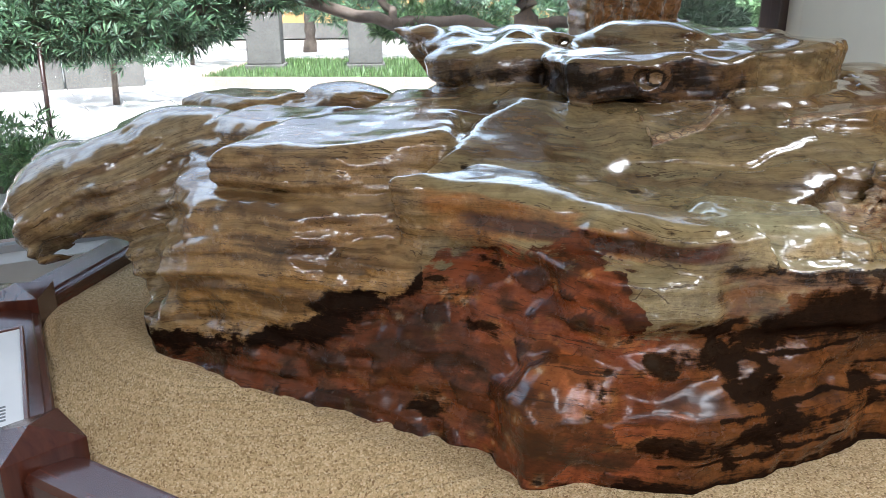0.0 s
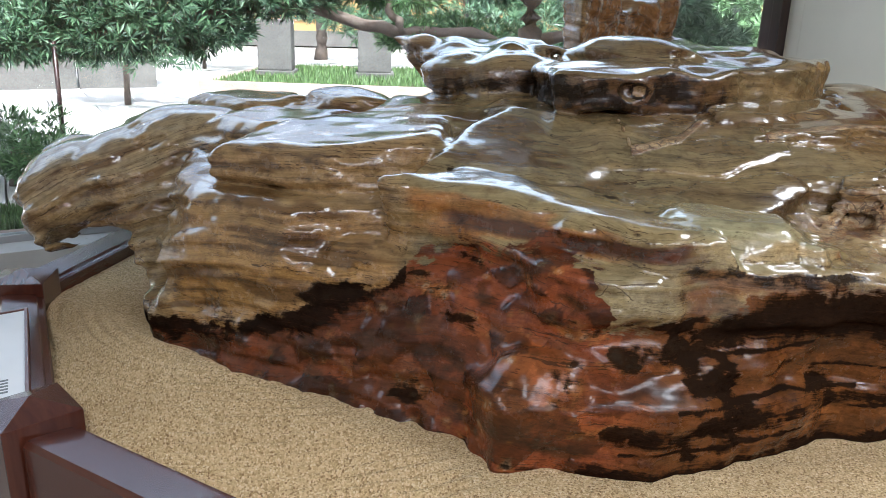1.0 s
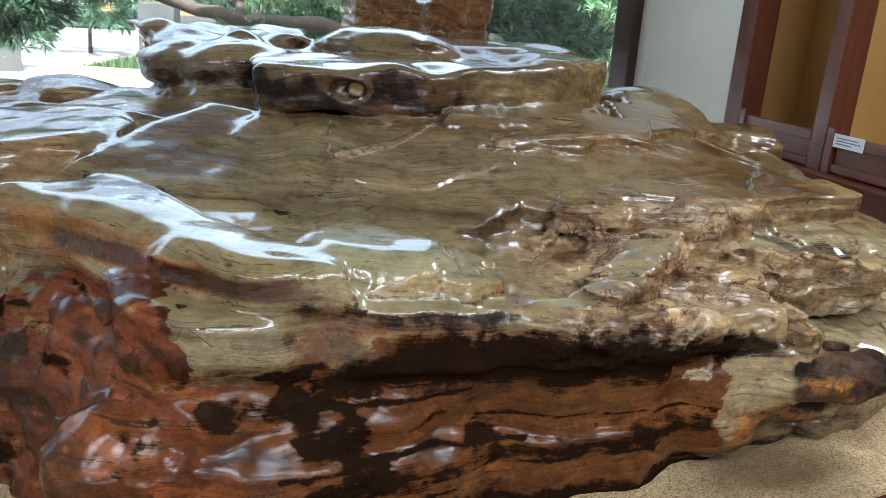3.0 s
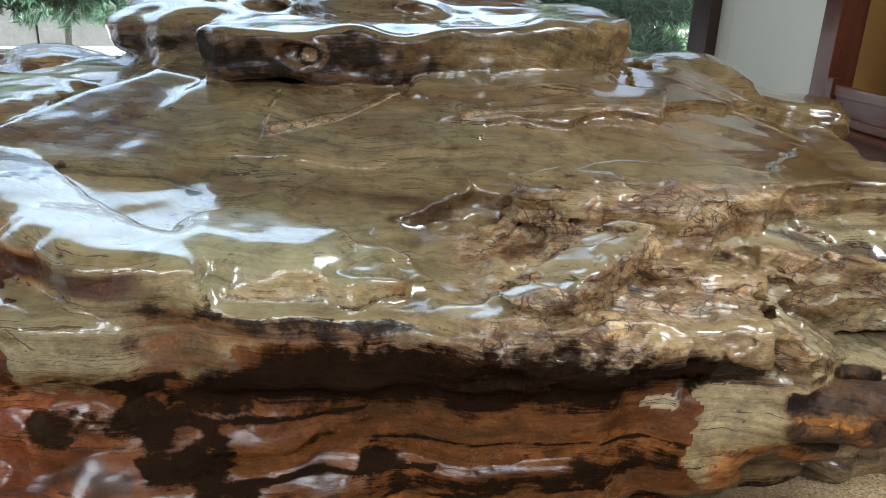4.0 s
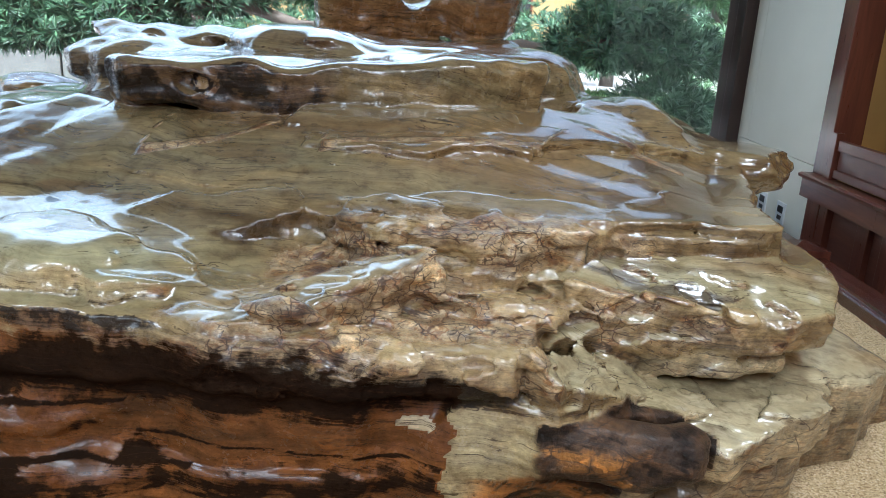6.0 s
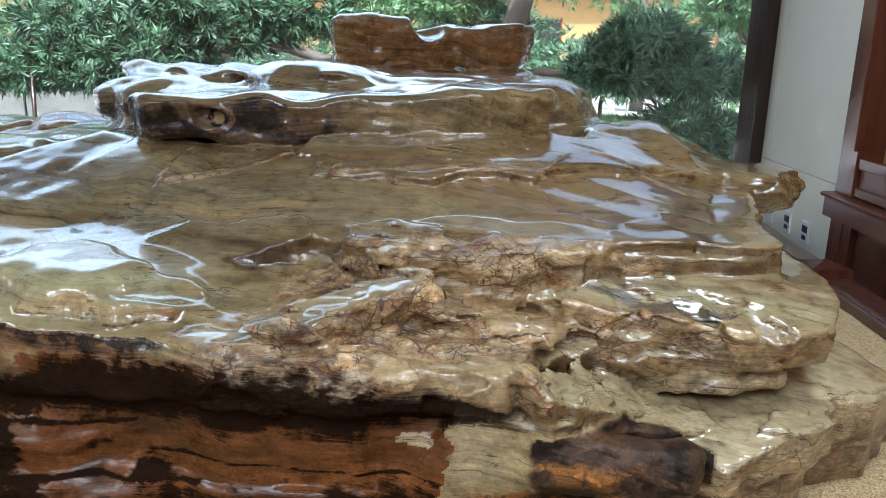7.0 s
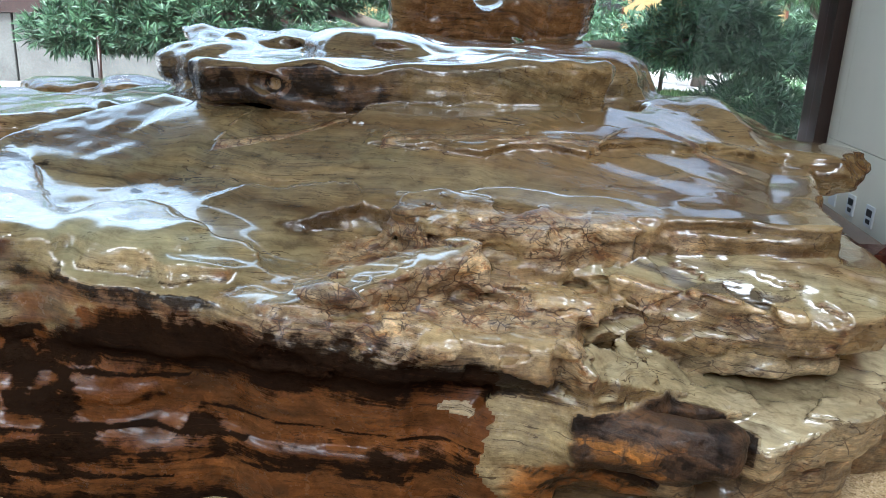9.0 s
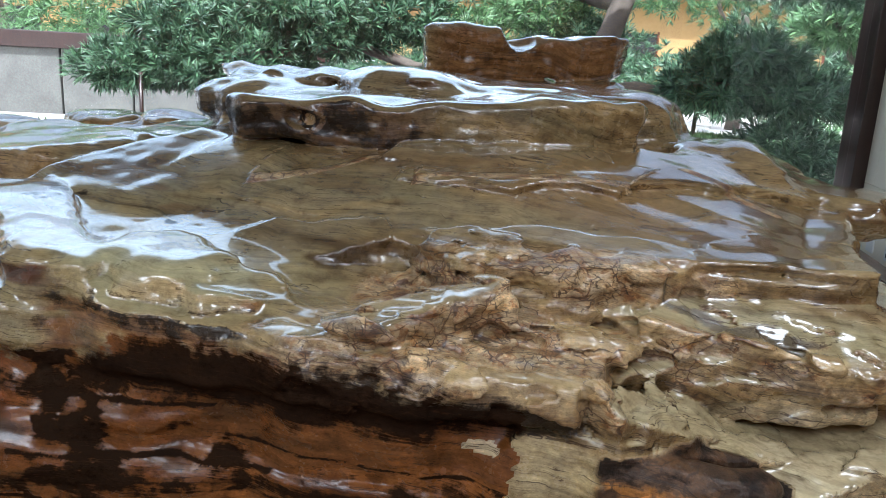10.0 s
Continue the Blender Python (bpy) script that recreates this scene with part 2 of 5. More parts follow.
def make_sand():
    n = Nodes("sand", (0.5, 0.37, 0.2), 0.9)
    pos = n.coords(world_space=True)
    cell = n.node("ShaderNodeTexVoronoi", {"Vector": pos, "Scale": 190.0})
    tone = n.ramp(cell.outputs["Color"], [(0.1, (0.3, 0.19, 0.085)), (0.35, (0.57, 0.41, 0.205)), (0.7, (0.74, 0.565, 0.325)), (1.0, (0.87, 0.74, 0.51))])
    patch = n.noise(pos, 2.0, 5)
    sand_color = n.mix(0.5, tone, n.ramp(patch, [(0.3, (0.8, 0.74, 0.66)), (0.7, (1.08, 1.05, 1.0))]), "MULTIPLY")
    clump = n.noise(pos, 45.0, 4, 0.7)
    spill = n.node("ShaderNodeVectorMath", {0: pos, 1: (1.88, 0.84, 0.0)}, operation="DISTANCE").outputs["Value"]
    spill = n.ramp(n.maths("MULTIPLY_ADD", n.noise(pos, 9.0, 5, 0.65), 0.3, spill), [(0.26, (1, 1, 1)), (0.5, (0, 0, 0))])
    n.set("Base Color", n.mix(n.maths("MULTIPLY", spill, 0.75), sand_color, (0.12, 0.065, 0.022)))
    height = n.maths("MULTIPLY_ADD", cell.outputs["Distance"], -0.7, n.maths("MULTIPLY", clump, 1.2))
    n.bump(height, 0.8, 0.008)
    return n.mat


def make_leaf(name, dark, light):
    n = Nodes(name, dark, 0.45)
    rnd = n.node("ShaderNodeNewGeometry").outputs["Random Per Island"]
    n.set("Base Color", n.ramp(rnd, [(0.0, dark), (0.7, light), (1.0, tuple(min(1, c * 1.5) for c in light))]))
    n.set("Subsurface Weight", 0.0)
    n.set("Transmission Weight", 0.0)
    return n.mat


def make_glass():
    n = Nodes("window_glass", (1, 1, 1), 0.0)
    n.set("Transmission Weight", 1.0)
    n.set("IOR", 1.45)
    return n.mat


def make_stone(name, lo, hi, scale=3.0):
    n = Nodes(name, lo, 0.85)
    v = n.coords(world_space=True)
    a, b = n.noise(v, scale, 8, 0.65), n.noise(v, scale * 14, 4)
    n.set("Base Color", n.mix(0.4, n.ramp(a, [(0.3, lo), (0.7, hi)]), n.ramp(b, [(0.3, lo), (0.7, hi)])))
    n.bump(b, 0.5, 0.01)
    return n.mat


M_ROCK, M_SAND = make_rock(), make_sand()
M_WOOD = make_wood("mahogany", (0.075, 0.02, 0.012), (0.17, 0.052, 0.027))
M_WOOD_UP = make_wood("mahogany_upright", (0.075, 0.02, 0.012), (0.17, 0.052, 0.027), axis=2)
M_RAIL = make_wood("dark_mahogany", (0.045, 0.012, 0.008), (0.115, 0.034, 0.018), 0.2)
M_RAIL_UP = make_wood("dark_mahogany_upright", (0.045, 0.012, 0.008), (0.115, 0.034, 0.018), 0.2, axis=2)
M_WOOD_V = make_wood("mahogany_panel", (0.09, 0.028, 0.017), (0.16, 0.055, 0.03), 0.35, axis=1)
M_FRAME = make_wood("dark_window_frame", (0.022, 0.011, 0.009), (0.05, 0.024, 0.018), 0.3, axis=2)
M_WALL = plain("cream_wall", (0.84, 0.79, 0.65), 0.6, vary=0.04, scale=1.2, grain=0.05)
M_MUSTARD = plain("mustard_panel", (0.5, 0.3, 0.09), 0.7, vary=0.08, scale=2.0)
M_CEIL = plain("grey_ceiling", (0.34, 0.325, 0.3), 0.8, vary=0.03, scale=1.0)
M_FLOOR = plain("brown_floor", (0.12, 0.095, 0.075), 0.35, vary=0.2, scale=2.0)
M_WHITE = plain("white_plastic", (0.8, 0.8, 0.78), 0.35, vary=0.02)
M_SILL = plain("pale_stone_sill", (0.62, 0.62, 0.6), 0.4, vary=0.06)
M_CARD = plain("white_card", (0.82, 0.82, 0.82), 0.5, vary=0.02)
M_INK = plain("grey_ink", (0.2, 0.21, 0.22), 0.6)
M_BLACK = plain("black_plastic", (0.02, 0.02, 0.02), 0.4)
M_METAL = plain("brushed_steel", (0.5, 0.5, 0.5), 0.3, 1.0, vary=0.05)
M_PAVE = make_stone("pale_paving", (0.6, 0.57, 0.52), (0.74, 0.72, 0.68), 1.2)
M_JOINT = make_stone("paving_joint", (0.4, 0.38, 0.34), (0.5, 0.47, 0.43), 2.0)
M_CONC = make_stone("grey_stone", (0.08, 0.078, 0.07), (0.16, 0.155, 0.14), 2.0)
M_KERB = make_stone("brown_kerb", (0.26, 0.19, 0.15), (0.38, 0.3, 0.25), 3.0)
M_OCHRE = make_stone("ochre_render", (0.36, 0.22, 0.08), (0.45, 0.29, 0.12), 0.6)
M_LAWN = make_leaf("lawn", (0.06, 0.1, 0.035), (0.12, 0.2, 0.07))
M_SOIL = make_stone("soil", (0.05, 0.06, 0.02), (0.1, 0.13, 0.04), 4.0)
M_LEAF = make_leaf("podocarpus_leaf", (0.032, 0.07, 0.042), (0.085, 0.16, 0.078))
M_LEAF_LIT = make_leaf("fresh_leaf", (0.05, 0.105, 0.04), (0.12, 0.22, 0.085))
M_BARK = make_stone("grey_bark", (0.09, 0.07, 0.055), (0.2, 0.16, 0.13), 9.0)
M_GLASS = make_glass()
M_LAMP = Nodes("lamp_glow", (1, 1, 1), 0.5)
M_LAMP.set("Emission Color", (1.0, 0.95, 0.87, 1))
M_LAMP.set("Emission Strength", 1.0)
M_LAMP = M_LAMP.mat


# ---- mesh helpers ----
def link_bm(name, bm, mat, parent=None, smooth=False):
    me = bpy.data.meshes.new(name)
    bm.to_mesh(me)
    bm.free()
    if mat:
        me.materials.append(mat)
    if smooth:
        me.polygons.foreach_set("use_smooth", [True] * len(me.polygons))
    ob = new(name, me)
    if parent:
        ob.parent = parent
    return ob


def part(name, bm, mat, parent, label="", smooth=False):
    ob = link_bm(name, bm, mat, parent, smooth)
    if label:
        ob["label"] = label
    return ob


def empty(name, m=None):
    ob = new(name)
    if m is not None:
        ob.matrix_world = m
    return ob


def box_bm(x0, x1, y0, y1, z0, z1, bevel=0.0, m=None):
    bm = bmesh.new()
    for v in bmesh.ops.create_cube(bm, size=1.0)["verts"]:
        v.co = Vector((x0 + (v.co.x + 0.5) * (x1 - x0), y0 + (v.co.y + 0.5) * (y1 - y0), z0 + (v.co.z + 0.5) * (z1 - z0)))
    if bevel:
        bmesh.ops.bevel(bm, geom=list(bm.edges), offset=bevel, segments=2, profile=0.6, affect="EDGES")
    if m is not None:
        bmesh.ops.transform(bm, matrix=m, verts=list(bm.verts))
    return bm


def prism_bm(pts, z0, z1):
    """A plan outline drawn up from z0 to z1."""
    bm = bmesh.new()
    low = [bm.verts.new((x, y, z0)) for x, y in pts]
    high = [bm.verts.new((x, y, z1)) for x, y in pts]
    bm.faces.new(low[::-1])
    bm.faces.new(high)
    for k in range(len(pts)):
        bm.faces.new((low[k - 1], low[k], high[k], high[k - 1]))
    bmesh.ops.recalc_face_normals(bm, faces=list(bm.faces))
    return bm


def profile_bm(profile, length):
    """A moulding: a profile in y and z drawn out along x."""
    bm = bmesh.new()
    a = [bm.verts.new((0, y, z)) for y, z in profile]
    b = [bm.verts.new((length, y, z)) for y, z in profile]
    bm.faces.new(a)
    bm.faces.new(b[::-1])
    for k in range(len(profile)):
        bm.faces.new((a[k - 1], b[k - 1], b[k], a[k]))
    bmesh.ops.recalc_face_normals(bm, faces=list(bm.faces))
    return bm


def tube_bm(points, radii, sides=10):
    """A round, tapering tube along points."""
    bm = bmesh.new()
    rings = []
    for k, p in enumerate(points):
        a, b = Vector(points[max(k - 1, 0)]), Vector(points[min(k + 1, len(points) - 1)])
        q = (b - a).to_track_quat("Z", "Y")
        rings.append([bm.verts.new(Vector(p) + q @ Vector((math.cos(t) * radii[k], math.sin(t) * radii[k], 0)))
                      for t in (2 * math.pi * j / sides for j in range(sides))])
    for r0, r1 in zip(rings, rings[1:]):
        for j in range(sides):
            bm.faces.new((r0[j - 1], r0[j], r1[j], r1[j - 1]))
    bm.faces.new(rings[0][::-1])
    bm.faces.new(rings[-1])
    return bm

# ---- petrified log ----
import itertools

GRID = 0.0095


def lattice(shape, seed):
    return np.random.RandomState(seed).rand(*shape).astype(np.float32) * 2 - 1


def noise2(x, y, scale, seed):
    """Smooth value noise in the plane, -1 to 1."""
    t = lattice((64, 64), seed)
    x, y = x / scale, y / scale
    i, j = np.floor(x).astype(int), np.floor(y).astype(int)
    f, g = x - i, y - j
    f, g = f * f * (3 - 2 * f), g * g * (3 - 2 * g)
    a = t[i % 64, j % 64] * (1 - f) + t[(i + 1) % 64, j % 64] * f
    b = t[i % 64, (j + 1) % 64] * (1 - f) + t[(i + 1) % 64, (j + 1) % 64] * f
    return a * (1 - g) + b * g


def noise3(x, y, z, scale, seed):
    """Smooth value noise in space, -1 to 1."""
    t = lattice((32, 32, 32), seed)
    p = [np.asarray(c, np.float32) / s for c, s in zip((x, y, z), scale if isinstance(scale, tuple) else (scale,) * 3)]
    i = [np.floor(c).astype(int) for c in p]
    f = [c - k for c, k in zip(p, i)]
    f = [c * c * (3 - 2 * c) for c in f]
    out = 0
    for a in (0, 1):
        for b in (0, 1):
            for c in (0, 1):
                w = (f[0] if a else 1 - f[0]) * (f[1] if b else 1 - f[1]) * (f[2] if c else 1 - f[2])
                out = out + w * t[(i[0] + a) % 32, (i[1] + b) % 32, (i[2] + c) % 32]
    return out


def fractal(x, y, z, scale, seed, octaves=4):
    out, amp, total = 0, 1.0, 0.0
    sc = scale if isinstance(scale, tuple) else (scale,) * 3
    for k in range(octaves):
        out = out + amp * noise3(x, y, z, tuple(c / 2**k for c in sc), seed + k)
        total += amp
        amp *= 0.55
    return out / total


def step(a, b, x):
    t = np.clip((x - a) / (b - a), 0, 1)
    return t * t * (3 - 2 * t)


XS = np.arange(-2.4, 3.1, GRID, dtype=np.float32)
YS = np.arange(0.1, 4.2, GRID, dtype=np.float32)
ZS = np.arange(-0.1, 1.52, GRID, dtype=np.float32)
GX, GY = np.meshgrid(XS, YS, indexing="ij")
WX = GX + 0.04 * noise2(GX, GY, 0.4, 1) + 0.016 * noise2(GX, GY, 0.13, 2) + 0.007 * noise2(GX, GY, 0.05, 7)
WY = GY + 0.04 * noise2(GX, GY, 0.4, 3) + 0.016 * noise2(GX, GY, 0.13, 4) + 0.007 * noise2(GX, GY, 0.05, 8)
ROLL = 0.016 * noise2(GX, GY, 0.3, 5) + 0.003 * noise2(GX, GY, 0.11, 6)
ROLL = ROLL + 0.0022 * noise2(GX, GY * 1.4, 0.075, 9) * (1 - step(0.3, 0.8, GX))
ROLL = ROLL + 0.007 * noise2(GX * 0.45, GY * 1.2, 0.11, 10) * step(1.4, 1.7, GX) * step(1.4, 1.6, GY)
ROLL = ROLL * (1 - 0.55 * step(1.15, 1.45, GX) * step(1.15, 1.35, GY))
FIELD = np.full((len(XS), len(YS), len(ZS)), 0.5, np.float32)


def span(axis, lo, hi, pad=0.16):
    return slice(max(int((lo - pad - axis[0]) / GRID), 0), max(int((hi + pad - axis[0]) / GRID) + 2, 0))


def window_of(x0, x1, y0, y1, z0, z1):
    return span(XS, x0, x1), span(YS, y0, y1), span(ZS, z0, z1)


def blend(a, b, k):
    h = np.maximum(k - np.abs(a - b), 0) / k
    return np.minimum(a, b) - h * h * k * 0.25


def join(w, g, k):
    FIELD[w] = blend(FIELD[w], g, k)


def polygon_distance(pts, x, y):
    """Signed distance from an outline in plan, below zero inside."""
    d = np.full(x.shape, 1e9, np.float32)
    sign = np.ones(x.shape, np.float32)
    for k in range(len(pts)):
        (ax, ay), (bx, by) = pts[k], pts[k - 1]
        ex, ey, wx, wy = bx - ax, by - ay, x - ax, y - ay
        t = np.clip((wx * ex + wy * ey) / (ex * ex + ey * ey), 0, 1)
        d = np.minimum(d, (wx - ex * t) ** 2 + (wy - ey * t) ** 2)
        c1, c2, c3 = y >= ay, y < by, ex * wy > ey * wx
        sign = np.where((c1 & c2 & c3) | (~c1 & ~c2 & ~c3), -sign, sign)
    return sign * np.sqrt(d)


def ledge(pts, top, low, r=0.05, taper=0.0, k=0.05, flare=0.0):
    """A shelf of rock: an outline in plan below a top (height at its middle, rise along x, rise along y; or a function).
    taper: how fast it narrows downwards; flare: how much it bellies out half way up."""
    cx, cy = np.mean([p[0] for p in pts]), np.mean([p[1] for p in pts])
    xs, ys = [p[0] for p in pts], [p[1] for p in pts]
    grow = max(0.0, -taper) * 0.6 + abs(flare)
    sx, sy = span(XS, min(xs) - grow, max(xs) + grow), span(YS, min(ys) - grow, max(ys) + grow)
    x, y = WX[sx, sy], WY[sx, sy]
    t = top(GX[sx, sy], GY[sx, sy]) if callable(top) else top[0] + top[1] * (x - cx) + top[2] * (y - cy)
    t = t + ROLL[sx, sy]
    sz = span(ZS, low, float(np.max(t)) if not callable(top) else 1.35)
    z, t = ZS[None, None, sz], t[:, :, None]
    q = polygon_distance(pts, x, y)[:, :, None] + taper * (t - z) + r
    if flare:
        q = q - flare * np.sin(np.clip((z - low) / np.maximum(t - low, 0.05), 0, 1) * math.pi)
    w = np.maximum(z - t, low - z) + r
    g = np.minimum(np.maximum(q, w), 0) + np.sqrt(np.maximum(q, 0) ** 2 + np.maximum(w, 0) ** 2) - r
    join((sx, sy, sz), g, k)


def ball(c, r, turn=0.0):
    big = max(r[0], r[1])
    w = window_of(c[0] - big, c[0] + big, c[1] - big, c[1] + big, c[2] - r[2], c[2] + r[2])
    ca, sa = math.cos(radians(turn)), math.sin(radians(turn))
    dx, dy = WX[w[0], w[1]] - c[0], WY[w[0], w[1]] - c[1]
    a, b = (ca * dx + sa * dy) / r[0], (-sa * dx + ca * dy) / r[1]
    z = ZS[None, None, w[2]]
    return w, (np.sqrt((a * a + b * b)[:, :, None] + ((z - c[2]) / r[2]) ** 2) - 1) * min(r)


def lump(c, r, turn=0.0, k=0.05):
    """A rounded boss."""
    w, g = ball(c, r, turn)
    join(w, g, k)


def hollow(c, r, turn=0.0, k=0.05):
    """A rounded dent."""
    w, g = ball(c, r, turn)
    h = np.maximum(k - np.abs(FIELD[w] + g), 0) / k
    FIELD[w] = np.maximum(FIELD[w], -g) + h * h * k * 0.25


def limb(a, b, ra, rb, k=0.08):
    """A tapering round limb."""
    m = max(ra, rb)
    w = window_of(min(a[0], b[0]) - m, max(a[0], b[0]) + m, min(a[1], b[1]) - m, max(a[1], b[1]) + m, min(a[2], b[2]) - m, max(a[2], b[2]) + m)
    a, b = np.array(a), np.array(b)
    e = b - a
    dx, dy, dz = (WX[w[0], w[1]] - a[0])[:, :, None], (WY[w[0], w[1]] - a[1])[:, :, None], ZS[None, None, w[2]] - a[2]
    t = np.clip((dx * e[0] + dy * e[1] + dz * e[2]) / (e @ e), 0, 1)
    join(w, np.sqrt((dx - e[0] * t) ** 2 + (dy - e[1] * t) ** 2 + (dz - e[2] * t) ** 2) - (ra + (rb - ra) * t), k)


def worn_steps(x, y, pitch, rise, seed):
    """Thin beds that break off in low wavy steps facing the front."""
    q = (y - 0.2 * x + 0.09 * noise2(x, y, 0.4, seed) + 0.03 * noise2(x, y, 0.12, seed + 1)) / pitch
    f = q - np.floor(q)
    lift = np.where(f < 0.1, f / 0.1, 1 - (f - 0.1) / 0.9)
    return rise * (lift - 0.5) * (0.6 + 0.6 * noise2(x, y, 0.5, seed + 2))


BOSS = [(.48, .57), (.66, .525), (.84, .56), (.93, .66), (.9, .82), (.78, .86), (.66, .95), (.5, .93), (.44, .75)]
SPINE = [(1.07, .63), (1.22, .62), (1.37, .68), (1.47, .82), (1.57, 1.0), (1.5, 1.09), (1.4, 1.04), (1.31, .88), (1.2, .76), (1.1, .73)]


def lower_top(x, y):
    return 0.715 - 0.085 * (x + 0.41) + 0.06 * (y - 0.8) + step(0.9, 1.2, x) * worn_steps(x, y, 0.13, 0.022, 91)


def upper_top(x, y):
    z = 0.645 + np.clip(0.55 - 0.3 * (x - 0.65), 0.07, 0.6) * (y - 1.13)
    return blend(z, 0.9 + 0.06 * (z - 0.9), 0.14) + (1 - 0.6 * step(1.1, 1.5, x)) * worn_steps(x, y, 0.3, 0.013, 95)


def sculpt_log():
    # trunk: the front falls to the sand, the right half stands upright
    ledge([(-.43, .95), (-.1, .75), (.02, .62), (.38, .485), (.76, .515), (1.04, .59), (1.5, .69), (1.78, .9), (1.86, 1.15), (2.2, 1.42), (2.32, 1.6), (2.32, 2.4),
           (1.4, 3.1), (0, 2.8), (-.4, 2.0)], lambda x, y: 0.6 - 0.06 * x, -.2, .025, .2, .02)
    ledge([(-.6, .9), (-.2, .72), (.0, .6), (.34, .5), (.3, .9), (-.4, 1.2)], (.5, 0, 0), -.2, .06, -.3, .06)
    # foot bulging forward with its toe
    ledge([(-.02, .36), (.42, .34), (.78, .46), (1.0, .6), (.9, .75), (.1, .7), (-.1, .52)], (.23, -.04, .1), -.2, .08, 0, .06)
    lump((.1, .46, .2), (.16, .14, .15), 0, .05)
    lump((.42, .44, .17), (.2, .1, .1), 8, .04)
    lump((.58, .54, .28), (.24, .09, .06), 8, .08)
    # low steps along the front
    ledge([(.68, .555), (.9, .59), (1.2, .66), (1.5, .73), (1.64, .86), (1.7, .9), (.7, .7)], (.205, -.03, 0), -.2, .025, .0, .015)
    ledge([(.7, .5), (1.0, .63), (1.2, .665), (1.29, .74), (1.45, .71), (1.54, .82), (1.5, .9), (.7, .7)], (.095, .01, 0), -.2, .02, .0, .015)
    # spur standing out under the brow, between the red face and the dark front
    ledge([(-.12, .72), (.02, .6), (.18, .43), (.3, .4), (.46, .45), (.64, .53), (.85, .61), (.6, .8), (0, .9)], (.6, -.05, .0), -.1, .045, -.02, .03)
    # the layer that makes the front brow
    ledge([(-.43, .9), (-.1, .72), (.38, .46), (.76, .5), (1.04, .58), (1.3, .63), (1.55, .68), (1.8, .8), (1.84, .98), (1.86, 1.18), (2.25, 1.29),
           (2.44, 1.38), (2.46, 1.8), (1.5, 1.9), (.2, 1.9), (-.3, 1.6), (-.35, 1.15)], lower_top, .4, .03, .04, .012)
    ledge([(-.43, .9), (-.1, .72), (.38, .46), (.62, .48), (.6, .62), (.2, .85), (-.2, 1.1)], (.73, -.05, .02), .56, .05, .05, .04)
    ledge(BOSS, (.705, -.05, -.03), .52, .095, .0, .015)
    ledge([(.82, .58), (.92, .57), (1.04, .66), (1.09, .82), (.95, .9), (.84, .8)], (.65, -.1, -.05), .55, .04, .0, .02)
    hollow((1.1, .97, .63), (.15, .13, .06), 20, .03)
    # upper layer with the slope to the crest
    ledge([(-.2, 1.12), (.3, .98), (.75, 1.05), (.98, 1.1), (1.15, 1.2), (1.3, 1.16), (1.7, 1.24), (1.95, 1.38), (2.2, 1.5), (2.4, 1.62), (2.42, 2.2),
           (2.36, 2.75), (2.2, 3.3), (1.2, 3.3), (.2, 2.6), (-.1, 1.8)], upper_top, .5, .022, .1, .02)
    ledge([(1.64, 1.88), (1.85, 2.05), (2.03, 2.33), (2.33, 2.62), (2.3, 3.0), (1.6, 2.5)], lambda x, y: upper_top(x, y) + .03, .5, .014, .0, .006)
    ledge([(1.95, 1.5), (1.99, 1.42), (2.2, 1.56), (2.41, 1.62), (2.41, 1.85), (2.1, 1.8)], lambda x, y: upper_top(x, y) + .035, .5, .008, .05, .004)
    ledge([(1.18, 1.14), (1.33, 1.09), (1.52, 1.14), (1.73, 1.2), (1.9, 1.33), (2.0, 1.44), (2.1, 1.56), (1.84, 1.56), (1.68, 1.47), (1.5, 1.43), (1.34, 1.31)],
          lambda x, y: upper_top(x, y) + .034 + .05 * (1.3 - y), .5, .012, .05, .004)
    ledge([(.96, 1.5), (1.15, 1.55), (1.34, 1.6), (1.5, 1.72), (1.68, 1.8), (1.75, 2.1), (1.3, 2.0), (.9, 1.8)], lambda x, y: upper_top(x, y) + .036, .6, .01, .0, .004)
    ledge([(.1, 1.32), (.42, 1.25), (.8, 1.3), (1.1, 1.42), (1.05, 1.7), (.2, 1.7)], lambda x, y: upper_top(x, y) + .014, .6, .008, .0, .004)
    # lip over the crazed hollow
    ledge([(.52, 1.03), (.68, 1.0), (.8, 1.04), (.9, 1.1), (1.04, 1.135), (1.12, 1.16), (1.15, 1.22), (1.05, 1.3), (.7, 1.25)], lambda x, y: upper_top(x, y) + .016, .6, .012, .12, .01)
    ledge([(-.33, 1.12), (-.05, 1.02), (.25, 1.06), (.4, 1.3), (.3, 1.65), (-.05, 1.7), (-.25, 1.35)], (.8, -.12, .28), .6, .06, -.1, .06)
    # bed under the crest slab
    ledge([(.72, 1.62), (.95, 1.54), (1.5, 1.72), (1.62, 1.95), (1.5, 2.4), (.9, 2.3)], (.885, -.08, .16), .7, .03, -.4, .03)
    ledge([(.86, 1.64), (1.02, 1.64), (1.42, 1.88), (1.55, 2.15), (1.2, 2.3), (.8, 2.1)], (.94, -.06, .1), .8, .03, -.3, .03)
    # crest slab, ridge and shelf behind
    ledge([(.1, 1.82), (.16, 1.6), (.3, 1.56), (.5, 1.62), (.75, 1.69), (1.05, 1.82), (1.28, 1.94), (1.47, 2.17), (1.62, 2.42), (1.6, 2.58), (.9, 2.65), (.3, 2.35), (.05, 2.0)],
          lambda x, y: 1.09 + 0.03 * (y - 2.0) + 0.02 * noise2(x, y, 0.16, 97), .9, .04, .05, .015)
